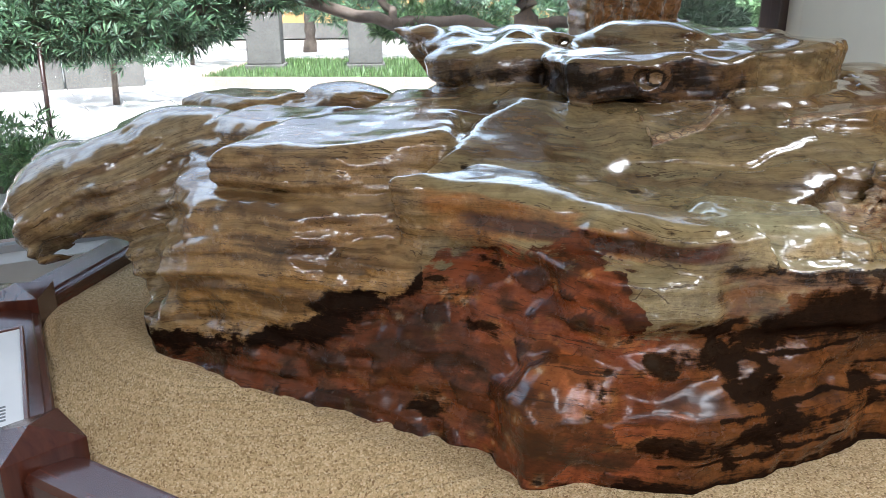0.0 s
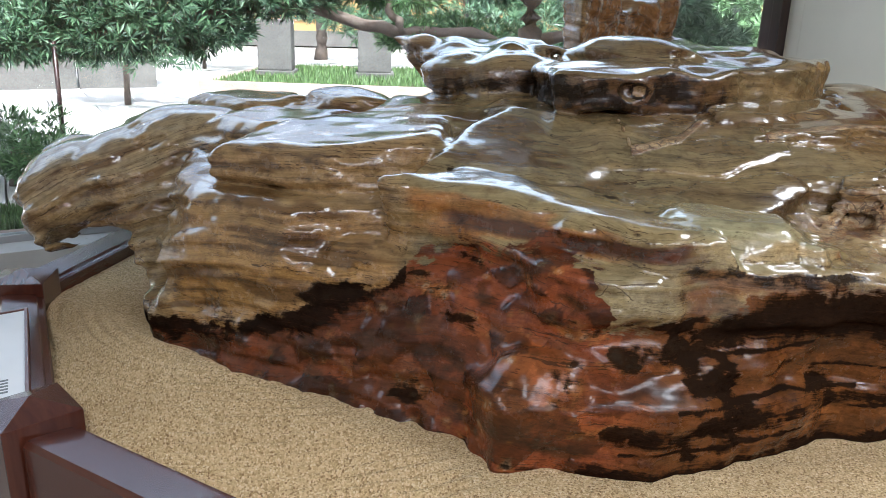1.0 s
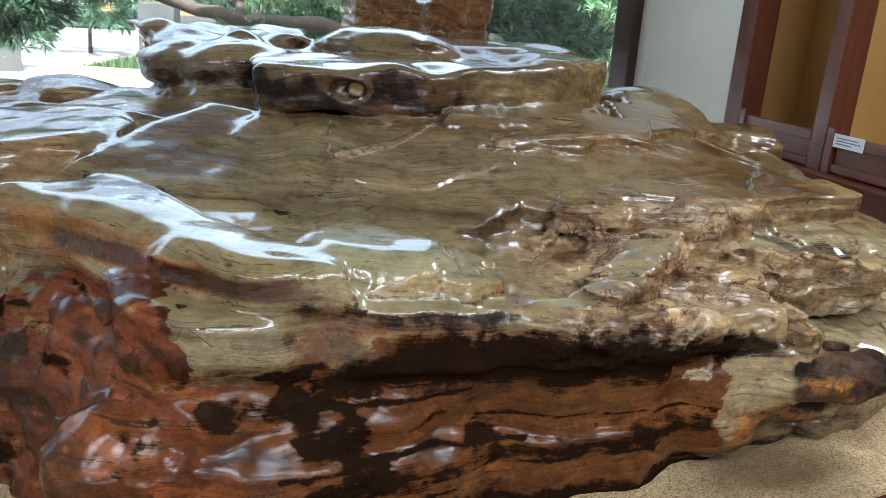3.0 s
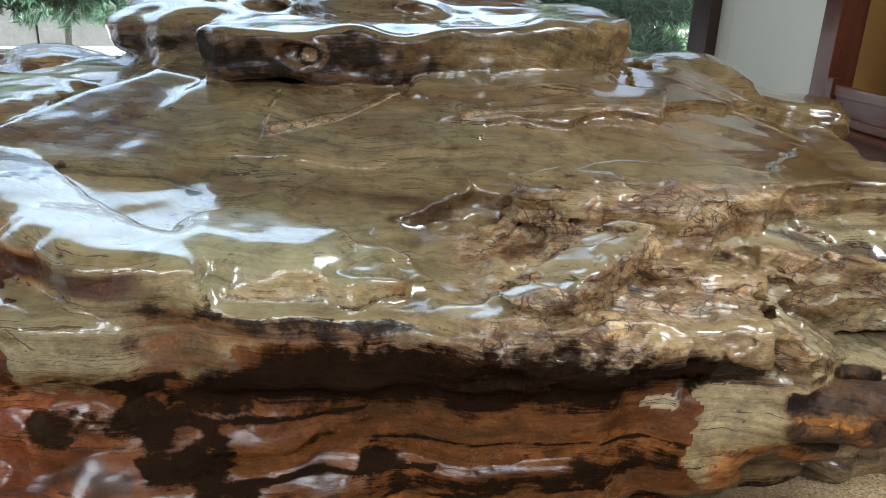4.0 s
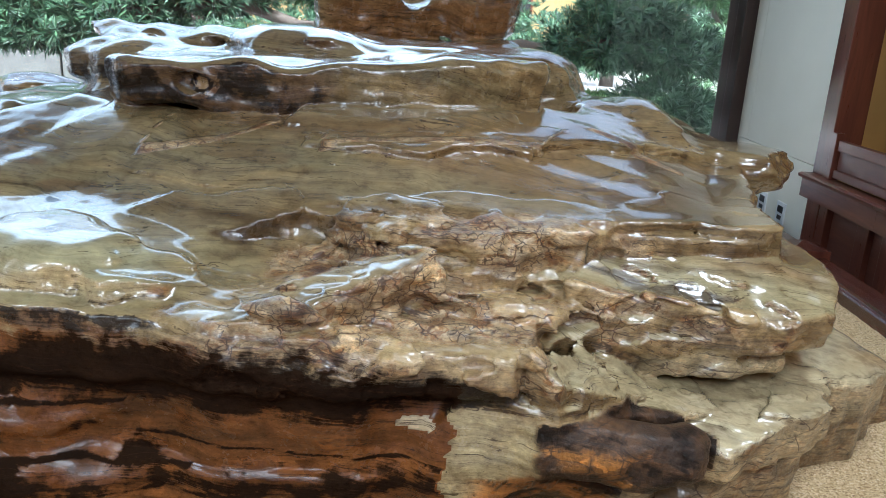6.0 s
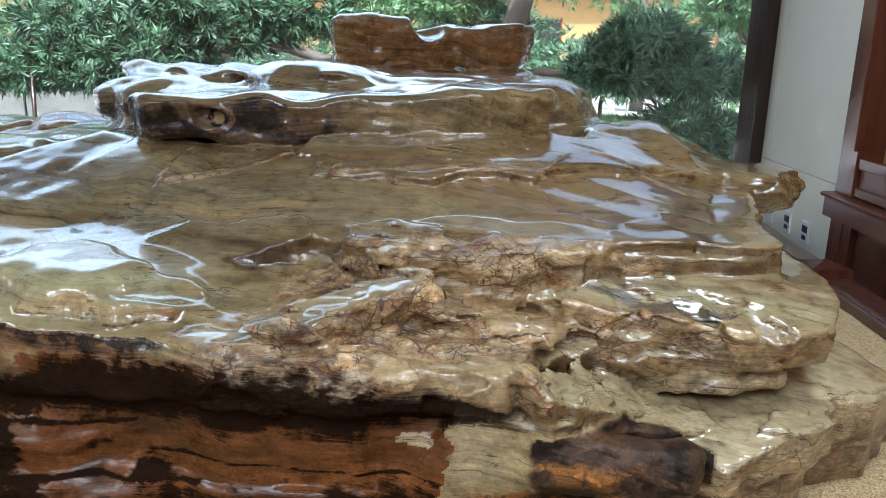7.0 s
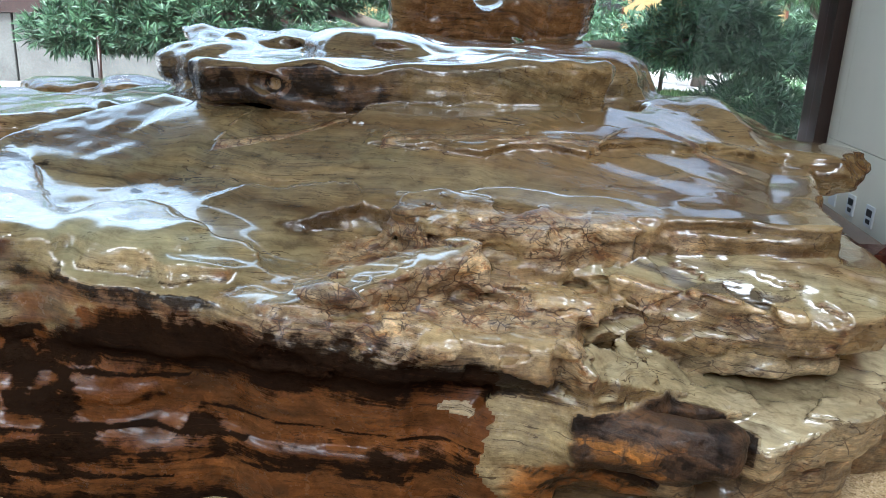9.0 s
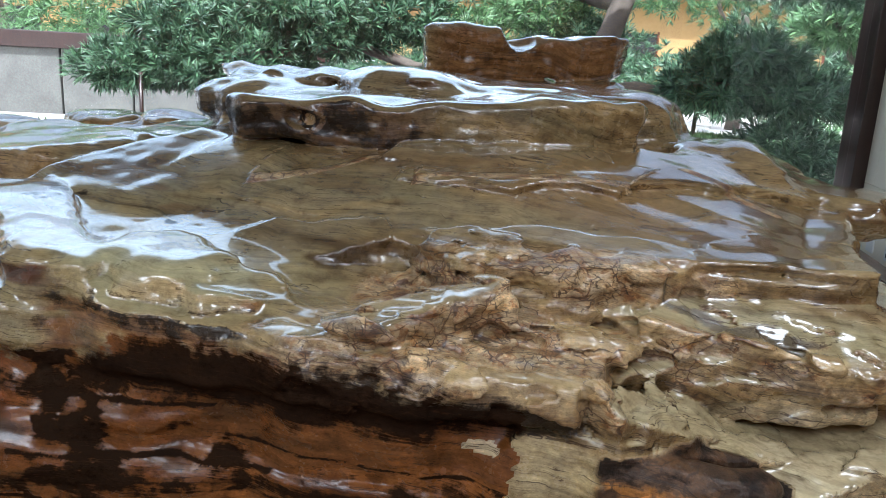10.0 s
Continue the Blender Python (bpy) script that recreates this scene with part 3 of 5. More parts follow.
    lump((.52, 1.68, .99), (.065, .045, .055), 8, .02)
    hollow((.52, 1.64, .99), (.036, .018, .032), 8, .012)
    lump((.52, 1.652, .99), (.024, .018, .022), 8, .008)
    ledge([(.4, 2.12), (.52, 2.0), (.85, 2.15), (1.25, 2.5), (1.6, 2.95), (1.62, 3.3), (1.3, 3.4), (.8, 2.9), (.42, 2.45)], (1.14, -.08, .02), .8, .07, -.45, .03)
    lump((.6, 2.25, 1.12), (.24, .2, .075), 30, .06)
    lump((1.42, 3.1, 1.02), (.22, .2, .11), 30, .05)
    ledge([(-.66, 2.42), (-.5, 2.24), (-.15, 2.02), (.08, 2.04), (.25, 2.25), (.2, 2.65), (-.4, 2.7)], lambda x, y: 1.13 + 0.05 * (y - 2.2) + 0.03 * noise2(x, y, 0.14, 98), .85, .06, .6, .06)
    lump((-.28, 2.12, 1.0), (.16, .14, .1), 20, .05)
    lump((-.02, 2.02, .99), (.2, .12, .12), 10, .05)
    ledge([(-.4, 2.2), (-.12, 1.98), (.2, 2.0), (.3, 2.6), (-.2, 2.6)], (1.02, .1, 0), .5, .07, -.1, .08)
    ledge([(-.5, 2.2), (-.3, 1.85), (.2, 1.75), (.3, 2.5), (-.3, 2.6)], (.86, .1, 0), .5, .07, -.5, .1)
    # knob standing at the back
    ledge([(.28, 2.95), (.36, 2.84), (.74, 3.3), (.78, 3.5), (.62, 3.56), (.34, 3.15)], lambda x, y: 1.43 + 0.03 * noise2(x, y, 0.17, 99), .9, .06, .12, .04, .02)
    ledge([(.72, 3.36), (1.16, 3.78), (1.22, 3.98), (1.0, 4.0), (.66, 3.6)], lambda x, y: 1.4 + 0.07 * (x - 0.95) + 0.025 * noise2(x, y, 0.15, 96), 1.15, .06, .1, .03)
    hollow((.72, 3.36, 1.42), (.12, .2, .12), 45, .03)
    ledge([(.3, 2.7), (1.2, 2.9), (1.25, 3.75), (1.0, 3.85), (.5, 3.3)], (1.13, 0, .05), .4, .08, -.1, .06)
    # right shoulder and nub
    lump((1.94, 2.85, .8), (.2, .36, .16), 20, .06)
    lump((1.75, 2.7, .86), (.16, .12, .09), 20, .04)
    ledge([(2.05, 2.55), (2.3, 2.62), (2.36, 2.95), (2.0, 3.2), (1.7, 3.0)], (.83, -.15, .05), .5, .05, .05, .04)
    ledge([(2.15, 2.62), (2.52, 2.55), (2.68, 2.85), (2.35, 3.15)], (.785, -.02, 0), .58, .055, .35, .03)
    lump((2.42, 2.8, .7), (.24, .26, .1), 10, .03)
    # broken bedding and flat shelf at the right foot
    ledge([(1.86, 1.2), (2.05, 1.23), (2.25, 1.28), (2.44, 1.35), (2.6, 1.48), (2.62, 1.7), (2.5, 2.0), (1.9, 1.8)],
          lambda x, y: 0.6 - 0.16 * (x - 1.87) + 0.42 * np.clip(y - 1.3 - 0.12 * (x - 2.1), 0, 0.25), .41, .014, .12, .006)
    ledge([(1.86, 1.16), (2.1, 1.24), (2.3, 1.31), (2.46, 1.43), (2.45, 1.7), (1.9, 1.6)], lambda x, y: 0.5 - 0.16 * (x - 1.9), .34, .01, .1, .006)
    ledge([(1.8, .84), (1.93, .83), (2.0, .95), (2.07, 1.1), (2.18, 1.22), (2.2, 1.34), (1.95, 1.32), (1.86, 1.0)], lambda x, y: 0.49 - 0.6 * (x - 1.925) - 0.1 * (y - 0.855), .27, .008, .1, .004)
    ledge([(1.66, .79), (1.82, .82), (1.95, .86), (2.04, 1.04), (1.75, 1.02)], lambda x, y: 0.42 - 0.2 * (x - 1.8), .3, .01, .1, .008)
    ledge([(1.95, .94), (2.05, 1.03), (2.2, 1.1), (2.3, 1.2), (2.2, 1.4), (1.95, 1.3)], lambda x, y: 0.355 - 0.2 * (x - 2.0), .2, .012, .1, .008)
    ledge([(2.1, 1.08), (2.22, 1.06), (2.31, 1.04), (2.45, 1.16), (2.58, 1.3), (2.64, 1.5), (2.55, 1.8), (2.15, 1.5)], (.29, -.02, .06), .16, .012, .18, .006)
    ledge([(2.4, 1.2), (2.5, 1.21), (2.61, 1.34), (2.6, 1.6), (2.44, 1.5)], (.305, -.03, .02), .2, .01, .1, .005)
    ledge([(2.14, 1.1), (2.28, 1.09), (2.42, 1.2), (2.54, 1.32), (2.5, 1.6), (2.2, 1.5)], (.19, -.02, 0), -.1, .03, .05, .01)
    ledge([(2.46, 1.5), (2.6, 1.52), (2.8, 1.64), (2.91, 1.82), (2.76, 2.06), (2.36, 1.85)], (.3, -.1, .02), -.1, .05, .1, .02)
    ledge([(2.72, 1.76), (2.98, 1.94), (2.92, 2.14), (2.62, 2.04)], (.2, -.1, 0), -.1, .04, .05, .03)
    ledge([(2.3, 1.55), (2.5, 1.66), (2.56, 1.94), (2.4, 2.3), (2.2, 1.8)], (.4, -.3, 0), .0, .05, -.1, .05)
    ledge([(1.7, .92), (1.9, 1.0), (2.05, 1.14), (2.2, 1.26), (2.4, 1.45), (2.3, 1.7), (1.7, 1.3)], (.3, -.1, 0), -.1, .03, .0, .02)
    lump((1.68, .87, .2), (.15, .1, .19), 25, .05)
    ledge([(1.45, .74), (1.7, .83), (1.86, .88), (1.8, 1.05), (1.45, .95)], (.38, -.03, 0), .04, .03, .1, .03)
    limb((1.87, .9, .285), (2.2, .985, .275), .085, .072, .01)
    limb((1.82, 1.0, .15), (2.08, 1.06, .15), .075, .065, .015)
    lump((1.8, .94, .24), (.19, .115, .11), 20, .02)
    lump((2.14, 1.1, .045), (.15, .07, .07), 20, .02)
    lump((1.9, 1.08, .03), (.2, .07, .06), 20, .02)
    # left limb with its shelves and hanging snout
    ledge([(-1.18, 1.02), (-.8, .95), (-.4, .95), (-.2, 1.0), (0, 1.5), (-.1, 2.3), (-.9, 2.4), (-1.4, 2.0), (-1.35, 1.4)], (.7, 0, .15), .3, .07, -.12, .06)
    ledge([(-1.36, 1.3), (-1.33, 1.1), (-1.0, .95), (-.6, .88), (-.3, .95), (-.3, 1.7), (-1.2, 1.8)], (.44, 0, .1), .05, .1, .02, .1)
    ledge([(-1.5, 1.5), (-1.4, 1.12), (-1.0, .9), (-.55, .8), (-.2, 1.0), (-.3, 2.0), (-1.2, 2.2)], (.18, 0, .1), -.2, .07, -.1, .06)
    ledge([(-1.12, 1.15), (-.65, 1.08), (-.3, 1.22), (-.22, 1.6), (-.6, 1.75), (-.95, 1.55)], (.835, .05, .08), .64, .055, -.2, .02)
    ledge([(-.75, 1.5), (-.4, 1.45), (-.1, 1.6), (0, 2.2), (-.6, 2.2)], (.86, .02, .1), .62, .05, .1, .05)
    ledge([(-1.3, 1.64), (-1.04, 1.49), (-.84, 1.58), (-.7, 1.9), (-1.15, 1.95)], (.835, .05, .05), .68, .055, -.15, .02)
    ledge([(-1.62, 2.3), (-1.3, 2.15), (-1.0, 2.25), (-1.1, 2.6), (-1.5, 2.6)], (.845, 0, 0), .72, .055, .0, .02)
    ledge([(-1.5, 1.9), (-.6, 2.0), (-.2, 2.3), (-.4, 2.8), (-1.3, 2.7)], (.78, .04, .05), .4, .07, -.1, .06)
    lump((-.86, 2.3, .82), (.2, .14, .085), 0, .05)
    ledge([(-1.74, 1.72), (-1.5, 1.54), (-1.25, 1.48), (-.9, 1.55), (-1.0, 2.0), (-1.62, 2.15)], (.74, .02, .06), .42, .08, .05, .06)
    limb((-1.25, 1.6, .4), (-1.7, 1.68, .54), .22, .2, .03)
    limb((-1.7, 1.66, .54), (-1.94, 1.64, .47), .2, .2, .05)
    limb((-1.96, 1.6, .44), (-1.98, 1.6, .33), .18, .15, .05)
    lump((-2.06, 1.98, .58), (.2, .14, .085), 0, .05)
    limb((-1.2, 1.5, -.05), (-1.2, 1.5, .4), .2, .2, .04)
    limb((-1.62, 1.62, .46), (-1.32, 1.42, .1), .13, .12, .05)
    lump((-1.42, 1.8, .72), (.3, .22, .13), 10, .04)
    lump((-1.86, 1.72, .6), (.16, .14, .1), 0, .04)
    # dents
    hollow((1.16, 1.0, .71), (.24, .18, .15), 15, .08)
    hollow((1.3, .84, .66), (.3, .1, .07), 20, .08)
    hollow((-1.78, 1.5, .22), (.24, .24, .13), 20, .03)
    hollow((.45, .42, .4), (.3, .05, .05), 5, .04)
    hollow((1.62, 2.62, .93), (.12, .2, .09), 20, .05)
    hollow((1.25, 2.28, 1.02), (.3, .06, .07), 42, .03)
    # smooth bright spine across the broken bed
    ledge(SPINE, lambda x, y: 0.602 + 0.2 * (x - 1.16) + 0.01 * (y - 0.63), .45, .035, .0, .03)


def bedding(x, y, z):
    """The height of a place in the log's own layers, which bend and dip to the right."""
    bend = 0.05 * noise2(x, y, 0.6, 21) + 0.022 * noise2(x, y, 0.2, 22)
    left = np.clip(-0.9 - x, 0, 2)
    return z + 0.05 * x + 0.16 * (y - 1.0) * (1 - step(0.5, 1.2, z) * 0.4) + bend + 0.28 * left * left


def shatter(x, y, z, size, seed):
    """Random blocks with flat faces: each place takes the value of its nearest seed."""
    rnd = np.random.RandomState(seed)
    jit, val = rnd.rand(32, 32, 32, 3).astype(np.float32), rnd.rand(32, 32, 32).astype(np.float32) * 2 - 1
    p = [c / k for c, k in zip((x, y, z), size)]
    i = [np.floor(c).astype(int) for c in p]
    best, out = np.full(len(x), 9.0, np.float32), np.zeros(len(x), np.float32)
    for a, b, c in itertools.product((-1, 0, 1), repeat=3):
        cell = ((i[0] + a) % 32, (i[1] + b) % 32, (i[2] + c) % 32)
        q = jit[cell]
        d = (i[0] + a + q[:, 0] - p[0]) ** 2 + (i[1] + b + q[:, 1] - p[1]) ** 2 + (i[2] + c + q[:, 2] - p[2]) ** 2
        out = np.where(d < best, val[cell], out)
        best = np.minimum(best, d)
    return out


def relief():
    """Layers worn back to different depths, on the skin of the field."""
    near = np.argwhere(np.abs(FIELD) < 0.1)
    x, y, z = XS[near[:, 0]], YS[near[:, 1]], ZS[near[:, 2]]
    s = bedding(x, y, z)
    wander = 0.25 * x + 0.2 * y + 0.03 * noise3(x, y, z, 0.2, 35)
    coarse = np.tanh(4 * noise2(s, wander, 0.06, 31)) + 0.5 * np.tanh(4 * noise2(s, wander, 0.028, 32))
    k = np.clip(near[:, 2], 1, len(ZS) - 2)
    rise = (FIELD[near[:, 0], near[:, 1], k + 1] - FIELD[near[:, 0], near[:, 1], k - 1]) / (2 * GRID)
    steep = 1 - 0.96 * step(0.35, 0.8, rise)
    calm = 1 - 0.55 * step(-0.4, -0.2, x) * (1 - step(0.5, 0.6, z))
    shift = 0.0075 * (1.5 - 0.5 * step(-0.6, -0.3, x)) * coarse * steep * calm + 0.009 * (np.abs(noise3(x, y, z, (0.2, 0.2, 0.1), 33)) - 0.3) * steep * calm
    rough_right = step(0.95, 1.3, x) * (1 - step(1.25, 1.5, y)) * step(0.36, 0.45, z)
    blocky = np.argwhere(step(1.0, 1.2, x) * (y < 1.3 + 0.3 * np.clip(x - 1.6, 0, 1)) * step(0.1, 0.14, z) > 0.02)[:, 0]
    shift[blocky] += shatter(x[blocky], y[blocky], z[blocky], (0.1, 0.08, 0.05), 36) * (0.007 + 0.011 * rough_right[blocky]) * step(1.0, 1.2, x[blocky]) * step(0.36, 0.44, z[blocky] + 0.5 * step(1.8, 2.0, x[blocky]))
    red_face = np.argwhere((x > -1.2) & (x < 0.3) & (y < 1.3) & (z < 0.6))[:, 0]
    shift[red_face] += 0.007 * shatter(x[red_face], y[red_face], z[red_face], (0.1, 0.09, 0.06), 77) * (1 - step(0.5, 0.6, z[red_face] + 0.3 * np.clip(-0.2 - x[red_face], 0, 1)))
    FIELD[tuple(near.T)] += shift.astype(np.float32)


def skin(f):
    """The surface on which f is zero: a vertex in every cell that it crosses, a face round every edge that it crosses."""
    s = f < 0
    n = [k - 1 for k in f.shape]
    total, count, faces = np.zeros((*n, 3), np.float32), np.zeros(n, np.float32), []
    for axis in range(3):
        lo, hi = [slice(None)] * 3, [slice(None)] * 3
        lo[axis], hi[axis] = slice(0, -1), slice(1, None)
        cross = s[tuple(lo)] != s[tuple(hi)]
        at = np.argwhere(cross)
        a, b = f[tuple(lo)][cross], f[tuple(hi)][cross]
        p = at.astype(np.float32)
        p[:, axis] += a / (a - b)
        o1, o2 = [k for k in range(3) if k != axis]
        around = []
        for d1, d2 in ((0, 0), (1, 0), (1, 1), (0, 1)):
            c = at.copy()
            c[:, o1] -= d1
            c[:, o2] -= d2
            around.append(c)
        ok = np.all([((c >= 0) & (c < n)).all(1) for c in around], 0)
        for c in around:
            keep = ((c >= 0) & (c < n)).all(1)
            idx = tuple(c[keep].T)
            np.add.at(total, idx, p[keep])
            np.add.at(count, idx, 1)
        quad = np.stack([np.ravel_multi_index(tuple(c[ok].T), n) for c in around], 1)
        flip = s[tuple(lo)][cross][ok] ^ (axis == 1)
        quad[~flip] = quad[~flip][:, ::-1]
        faces.append(quad)
    used = count > 0
    index = np.full(count.size, -1, np.int64)
    index[used.ravel()] = np.arange(used.sum())
    verts = total[used] / count[used][:, None] * GRID + np.array([XS[0], YS[0], ZS[0]])
    return verts.astype(np.float32), index[np.concatenate(faces)]


def mesh_from(name, verts, quads, smooth=True):
    me = bpy.data.meshes.new(name)
    k = quads.shape[1]
    me.vertices.add(len(verts))
    me.vertices.foreach_set("co", np.asarray(verts, np.float32).ravel())
    me.loops.add(quads.size)
    me.loops.foreach_set("vertex_index", quads.ravel().astype(np.int32))
    me.polygons.add(len(quads))
    me.polygons.foreach_set("loop_start", np.arange(0, quads.size, k, dtype=np.int32))
    me.polygons.foreach_set("use_smooth", np.full(len(quads), smooth))
    me.update(calc_edges=True)
    return me


def lay(col, color, mask):
    m = np.clip(mask, 0, 1)[:, None]
    return col * (1 - m) + np.array(color, np.float32) * m


def colour_log(p, nrm):
    """The log's minerals: grey-green and tan on top, red-brown jasper and black manganese below, cream quartz at the
    right. Some shade in recesses and sheen is painted in too.
    """
    x, y, z = p.T
    up = nrm[:, 2]
    s = bedding(x, y, z)
    big = fractal(x, y, z, (0.5, 0.4, 0.14), 41)
    mid = fractal(x, y, z, (0.16, 0.16, 0.07), 45)
    fine = fractal(x, y, z, (0.06, 0.06, 0.04), 51)
    band = noise2(s, 0.12 * x, 0.05, 61) + 0.6 * noise2(s, 0.2 * x, 0.02, 62)
    top = step(0.3, 0.75, up)
    zj = z + 0.045 * mid + 0.03 * fine
    xj = x + 0.07 * mid
    green, tan = (0.175, 0.152, 0.092), (0.235, 0.163, 0.083)
    orange, cream, brown = (0.34, 0.155, 0.045), (0.46, 0.36, 0.21), (0.1, 0.052, 0.02)
    col = np.tile(np.array(green, np.float32), (len(p), 1))
    col = lay(col, tan, 0.45 + 0.9 * big + 0.45 * band)
    col = lay(col, tan, step(1.2, 1.8, xj) * 0.5)
    col = lay(col, (0.34, 0.265, 0.15), step(0.25, 0.7, band + 0.4 * big) * 0.6)
    col = lay(col, brown, step(0.2, 0.6, -band - 0.3 * mid) * 0.7)
    # the broad smooth slope is greyer and paler
    slope = step(0.15, 0.5, xj) * step(0.82, 0.98, y + 0.06 * mid) * (1 - step(1.45, 1.7, y + 0.1 * mid)) * (1 - step(2.3, 2.5, x)) * top
    col = lay(col, (0.225, 0.18, 0.1), slope * (0.5 + 0.4 * big))
    # brown worn bed under the crest
    col = lay(col, (0.21, 0.135, 0.065), step(1.5, 1.62, y + 0.05 * mid) * step(0.4, 0.6, x) * (1 - step(1.75, 1.95, x)) * (1 - step(0.9, 0.93, z)) * (0.6 + 0.3 * band))
    # left limb
    left = 1 - step(-0.42, -0.28, xj)
    col = lay(col, (0.33, 0.195, 0.08), left * (0.85 - 0.3 * top))
    col = lay(col, (0.31, 0.225, 0.125), left * step(0.5, 0.62, z) * (0.4 + 0.5 * big))
    col = lay(col, (0.42, 0.26, 0.1), left * (1 - step(0.42, 0.5, zj)) * (0.5 + 0.6 * mid))
    col = lay(col, (0.31, 0.255, 0.17), step(1.2, 1.4, -xj) * (0.7 + 0.3 * band))
    col = lay(col, brown, left * step(0.25, 0.6, -band) * 0.75)
    strata = noise2(s + 0.004 * mid, 0.06 * x + 0.05 * y, 0.017, 64)
    col = lay(col, (0.055, 0.028, 0.012), left * (1 - top) * (1 - step(0.05, 0.16, np.abs(strata))) * step(-0.1, 0.15, mid + 0.4 * big) * (0.7 - 0.4 * step(1.2, 1.4, -xj)))
    # pale edge of the lower layer
    brow = (1 - step(1.0, 1.15, y + 0.05 * mid)) * step(0.45, 0.5, zj - 0.09 * (1 - step(0.3, 0.85, xj))) * step(-0.45, -0.3, x)
    col = lay(col, (0.3, 0.25, 0.14), brow * 0.7)
    boss = (1 - step(-0.01, 0.05, polygon_distance(BOSS, x, y) + 0.03 * mid)) * step(0.56, 0.6, zj)
    col = lay(col, (0.34, 0.325, 0.215), boss * (0.8 + 0.3 * band))
    face = (1 - step(0.35, 0.7, up)) * (1 - step(0.95, 1.1, y - 0.35 * np.clip(x - 1.2, 0, 2)))
    col = lay(col, orange, face * brow * step(-0.42, -0.3, xj) * (1 - step(0.24, 0.34, xj)) * (1.0 + mid))
    col = lay(col, (0.07, 0.023, 0.01), face * brow * step(-0.3, -0.15, xj) * (1 - step(0.42, 0.54, xj)) * step(0.6, 0.615, z + 0.015 * mid - 0.06 * np.clip(-x, 0, 1)) * (1 - step(0.655, 0.67, z + 0.015 * mid)))
    col = lay(col, cream, face * brow * step(0.5, 0.7, xj) * (0.75 + 0.8 * fine))
    streaky = noise2(z + 0.03 * mid, 0.08 * x, 0.03, 63) + 0.5 * fine
    col = lay(col, (0.19, 0.085, 0.03), face * step(0.42, 0.52, xj) * (1 - step(1.0, 1.3, xj)) * (1 - step(0.6, 0.63, z)) * step(-0.35, 0.0, streaky) * 0.85)
    # broken quartz to the right
    quartz = step(0.98, 1.2, xj) * (1 - step(1.1, 1.3, y - 0.3 * np.clip(x - 1.3, 0, 2) + 0.06 * mid)) * step(0.4, 0.5, zj)
    col = lay(col, (0.27, 0.175, 0.09), quartz * 0.8)
    col = lay(col, (0.19, 0.1, 0.042), quartz * step(0.1, 0.4, mid + 0.5 * fine) * 0.7)
    col = lay(col, cream, quartz * step(0.0, 0.35, -mid + 0.5 * fine) * 0.8)
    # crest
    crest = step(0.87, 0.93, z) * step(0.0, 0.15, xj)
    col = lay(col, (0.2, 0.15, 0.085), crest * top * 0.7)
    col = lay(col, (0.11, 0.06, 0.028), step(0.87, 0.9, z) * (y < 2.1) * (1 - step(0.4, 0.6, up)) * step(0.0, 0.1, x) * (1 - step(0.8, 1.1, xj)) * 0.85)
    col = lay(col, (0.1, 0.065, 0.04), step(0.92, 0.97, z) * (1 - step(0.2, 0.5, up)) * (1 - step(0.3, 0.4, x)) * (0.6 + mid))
    col = lay(col, (0.2, 0.105, 0.045), step(2.75, 2.95, y) * step(1.02, 1.1, z) * (1 - 0.5 * top))
    # the undercut below the lip gets its shade from this dark brown
    arch_shade = step(0.55, 0.7, x) * (1 - step(1.1, 1.22, x)) * step(0.96, 1.0, y) * (1 - step(1.16, 1.22, y)) * (1 - step(0.75, 0.9, up))
    col = lay(col, (0.06, 0.035, 0.015), arch_shade * 0.85)
    # where red jasper and black zones begin, as heights above or below their edge
    edge = np.interp(x + 0.12 * mid + 0.08 * fine + 0.035 * np.sin(23 * z), [-1.5, -1.0, -.75, -.45, -.3, 0, .12, .2, .25, .56, .68, .95, 1.3, 1.6, 1.72, 1.8], [.06, .18, .26, .4, .51, .61, .645, .65, .4, .42, .51, .515, .495, .465, .42, -.2])
    front = step(0.0, 0.1, 1.15 + 0.9 * np.clip(-0.2 - x, 0, 1) + 0.3 * np.clip(x - 1.2, 0, 2) - y)
    jasper = np.where(front > 0.5, edge - z + 0.05 * mid + 0.03 * fine, -0.3)
    centre = np.interp(x, [.5, .8, 1.3, 1.7, 2.0], [.38, .435, .43, .415, .41])
    half = np.interp(x, [.45, .6, .8, 1.3, 1.75, 1.9], [-.05, .045, .085, .085, .05, -.03])
    black_and_shade = half - np.abs(z - centre) + 0.02 * mid + 0.012 * fine
    black_and_shade = np.maximum(black_and_shade, 0.018 - np.abs(z - 0.125 - 0.02 * x) + 0.07 * mid - 0.3 * (x < 0.35))
    # black at the sand line paints the shade along the log's foot
    black_and_shade = np.maximum(black_and_shade, np.where(x > 0.2, 0.03 - z + 0.03 * mid, -1))
    black_and_shade = np.maximum(black_and_shade, np.where(x < -0.35, 0.045 - np.abs(z - edge + 0.03) + 0.1 * mid + 0.04 * fine, -1))
    black_and_shade = np.maximum(black_and_shade, np.where((x > -0.45) & (x < 0.5), 0.13 * mid + 0.06 * fine - 0.06 - 0.02 * band, -1))
    # dark wedge below the boss: a notch's shade painted on, not cut
    black_and_shade = np.maximum(black_and_shade, np.where((x > 0.42) & (x < 1.1) & (up < 0.6), np.interp(x, [.42, .52, .85, 1.0, 1.1], [-.02, .02, .026, .018, -.03]) - np.abs(z - 0.572 + 0.05 * (x - 0.8)) + 0.02 * mid, -1))
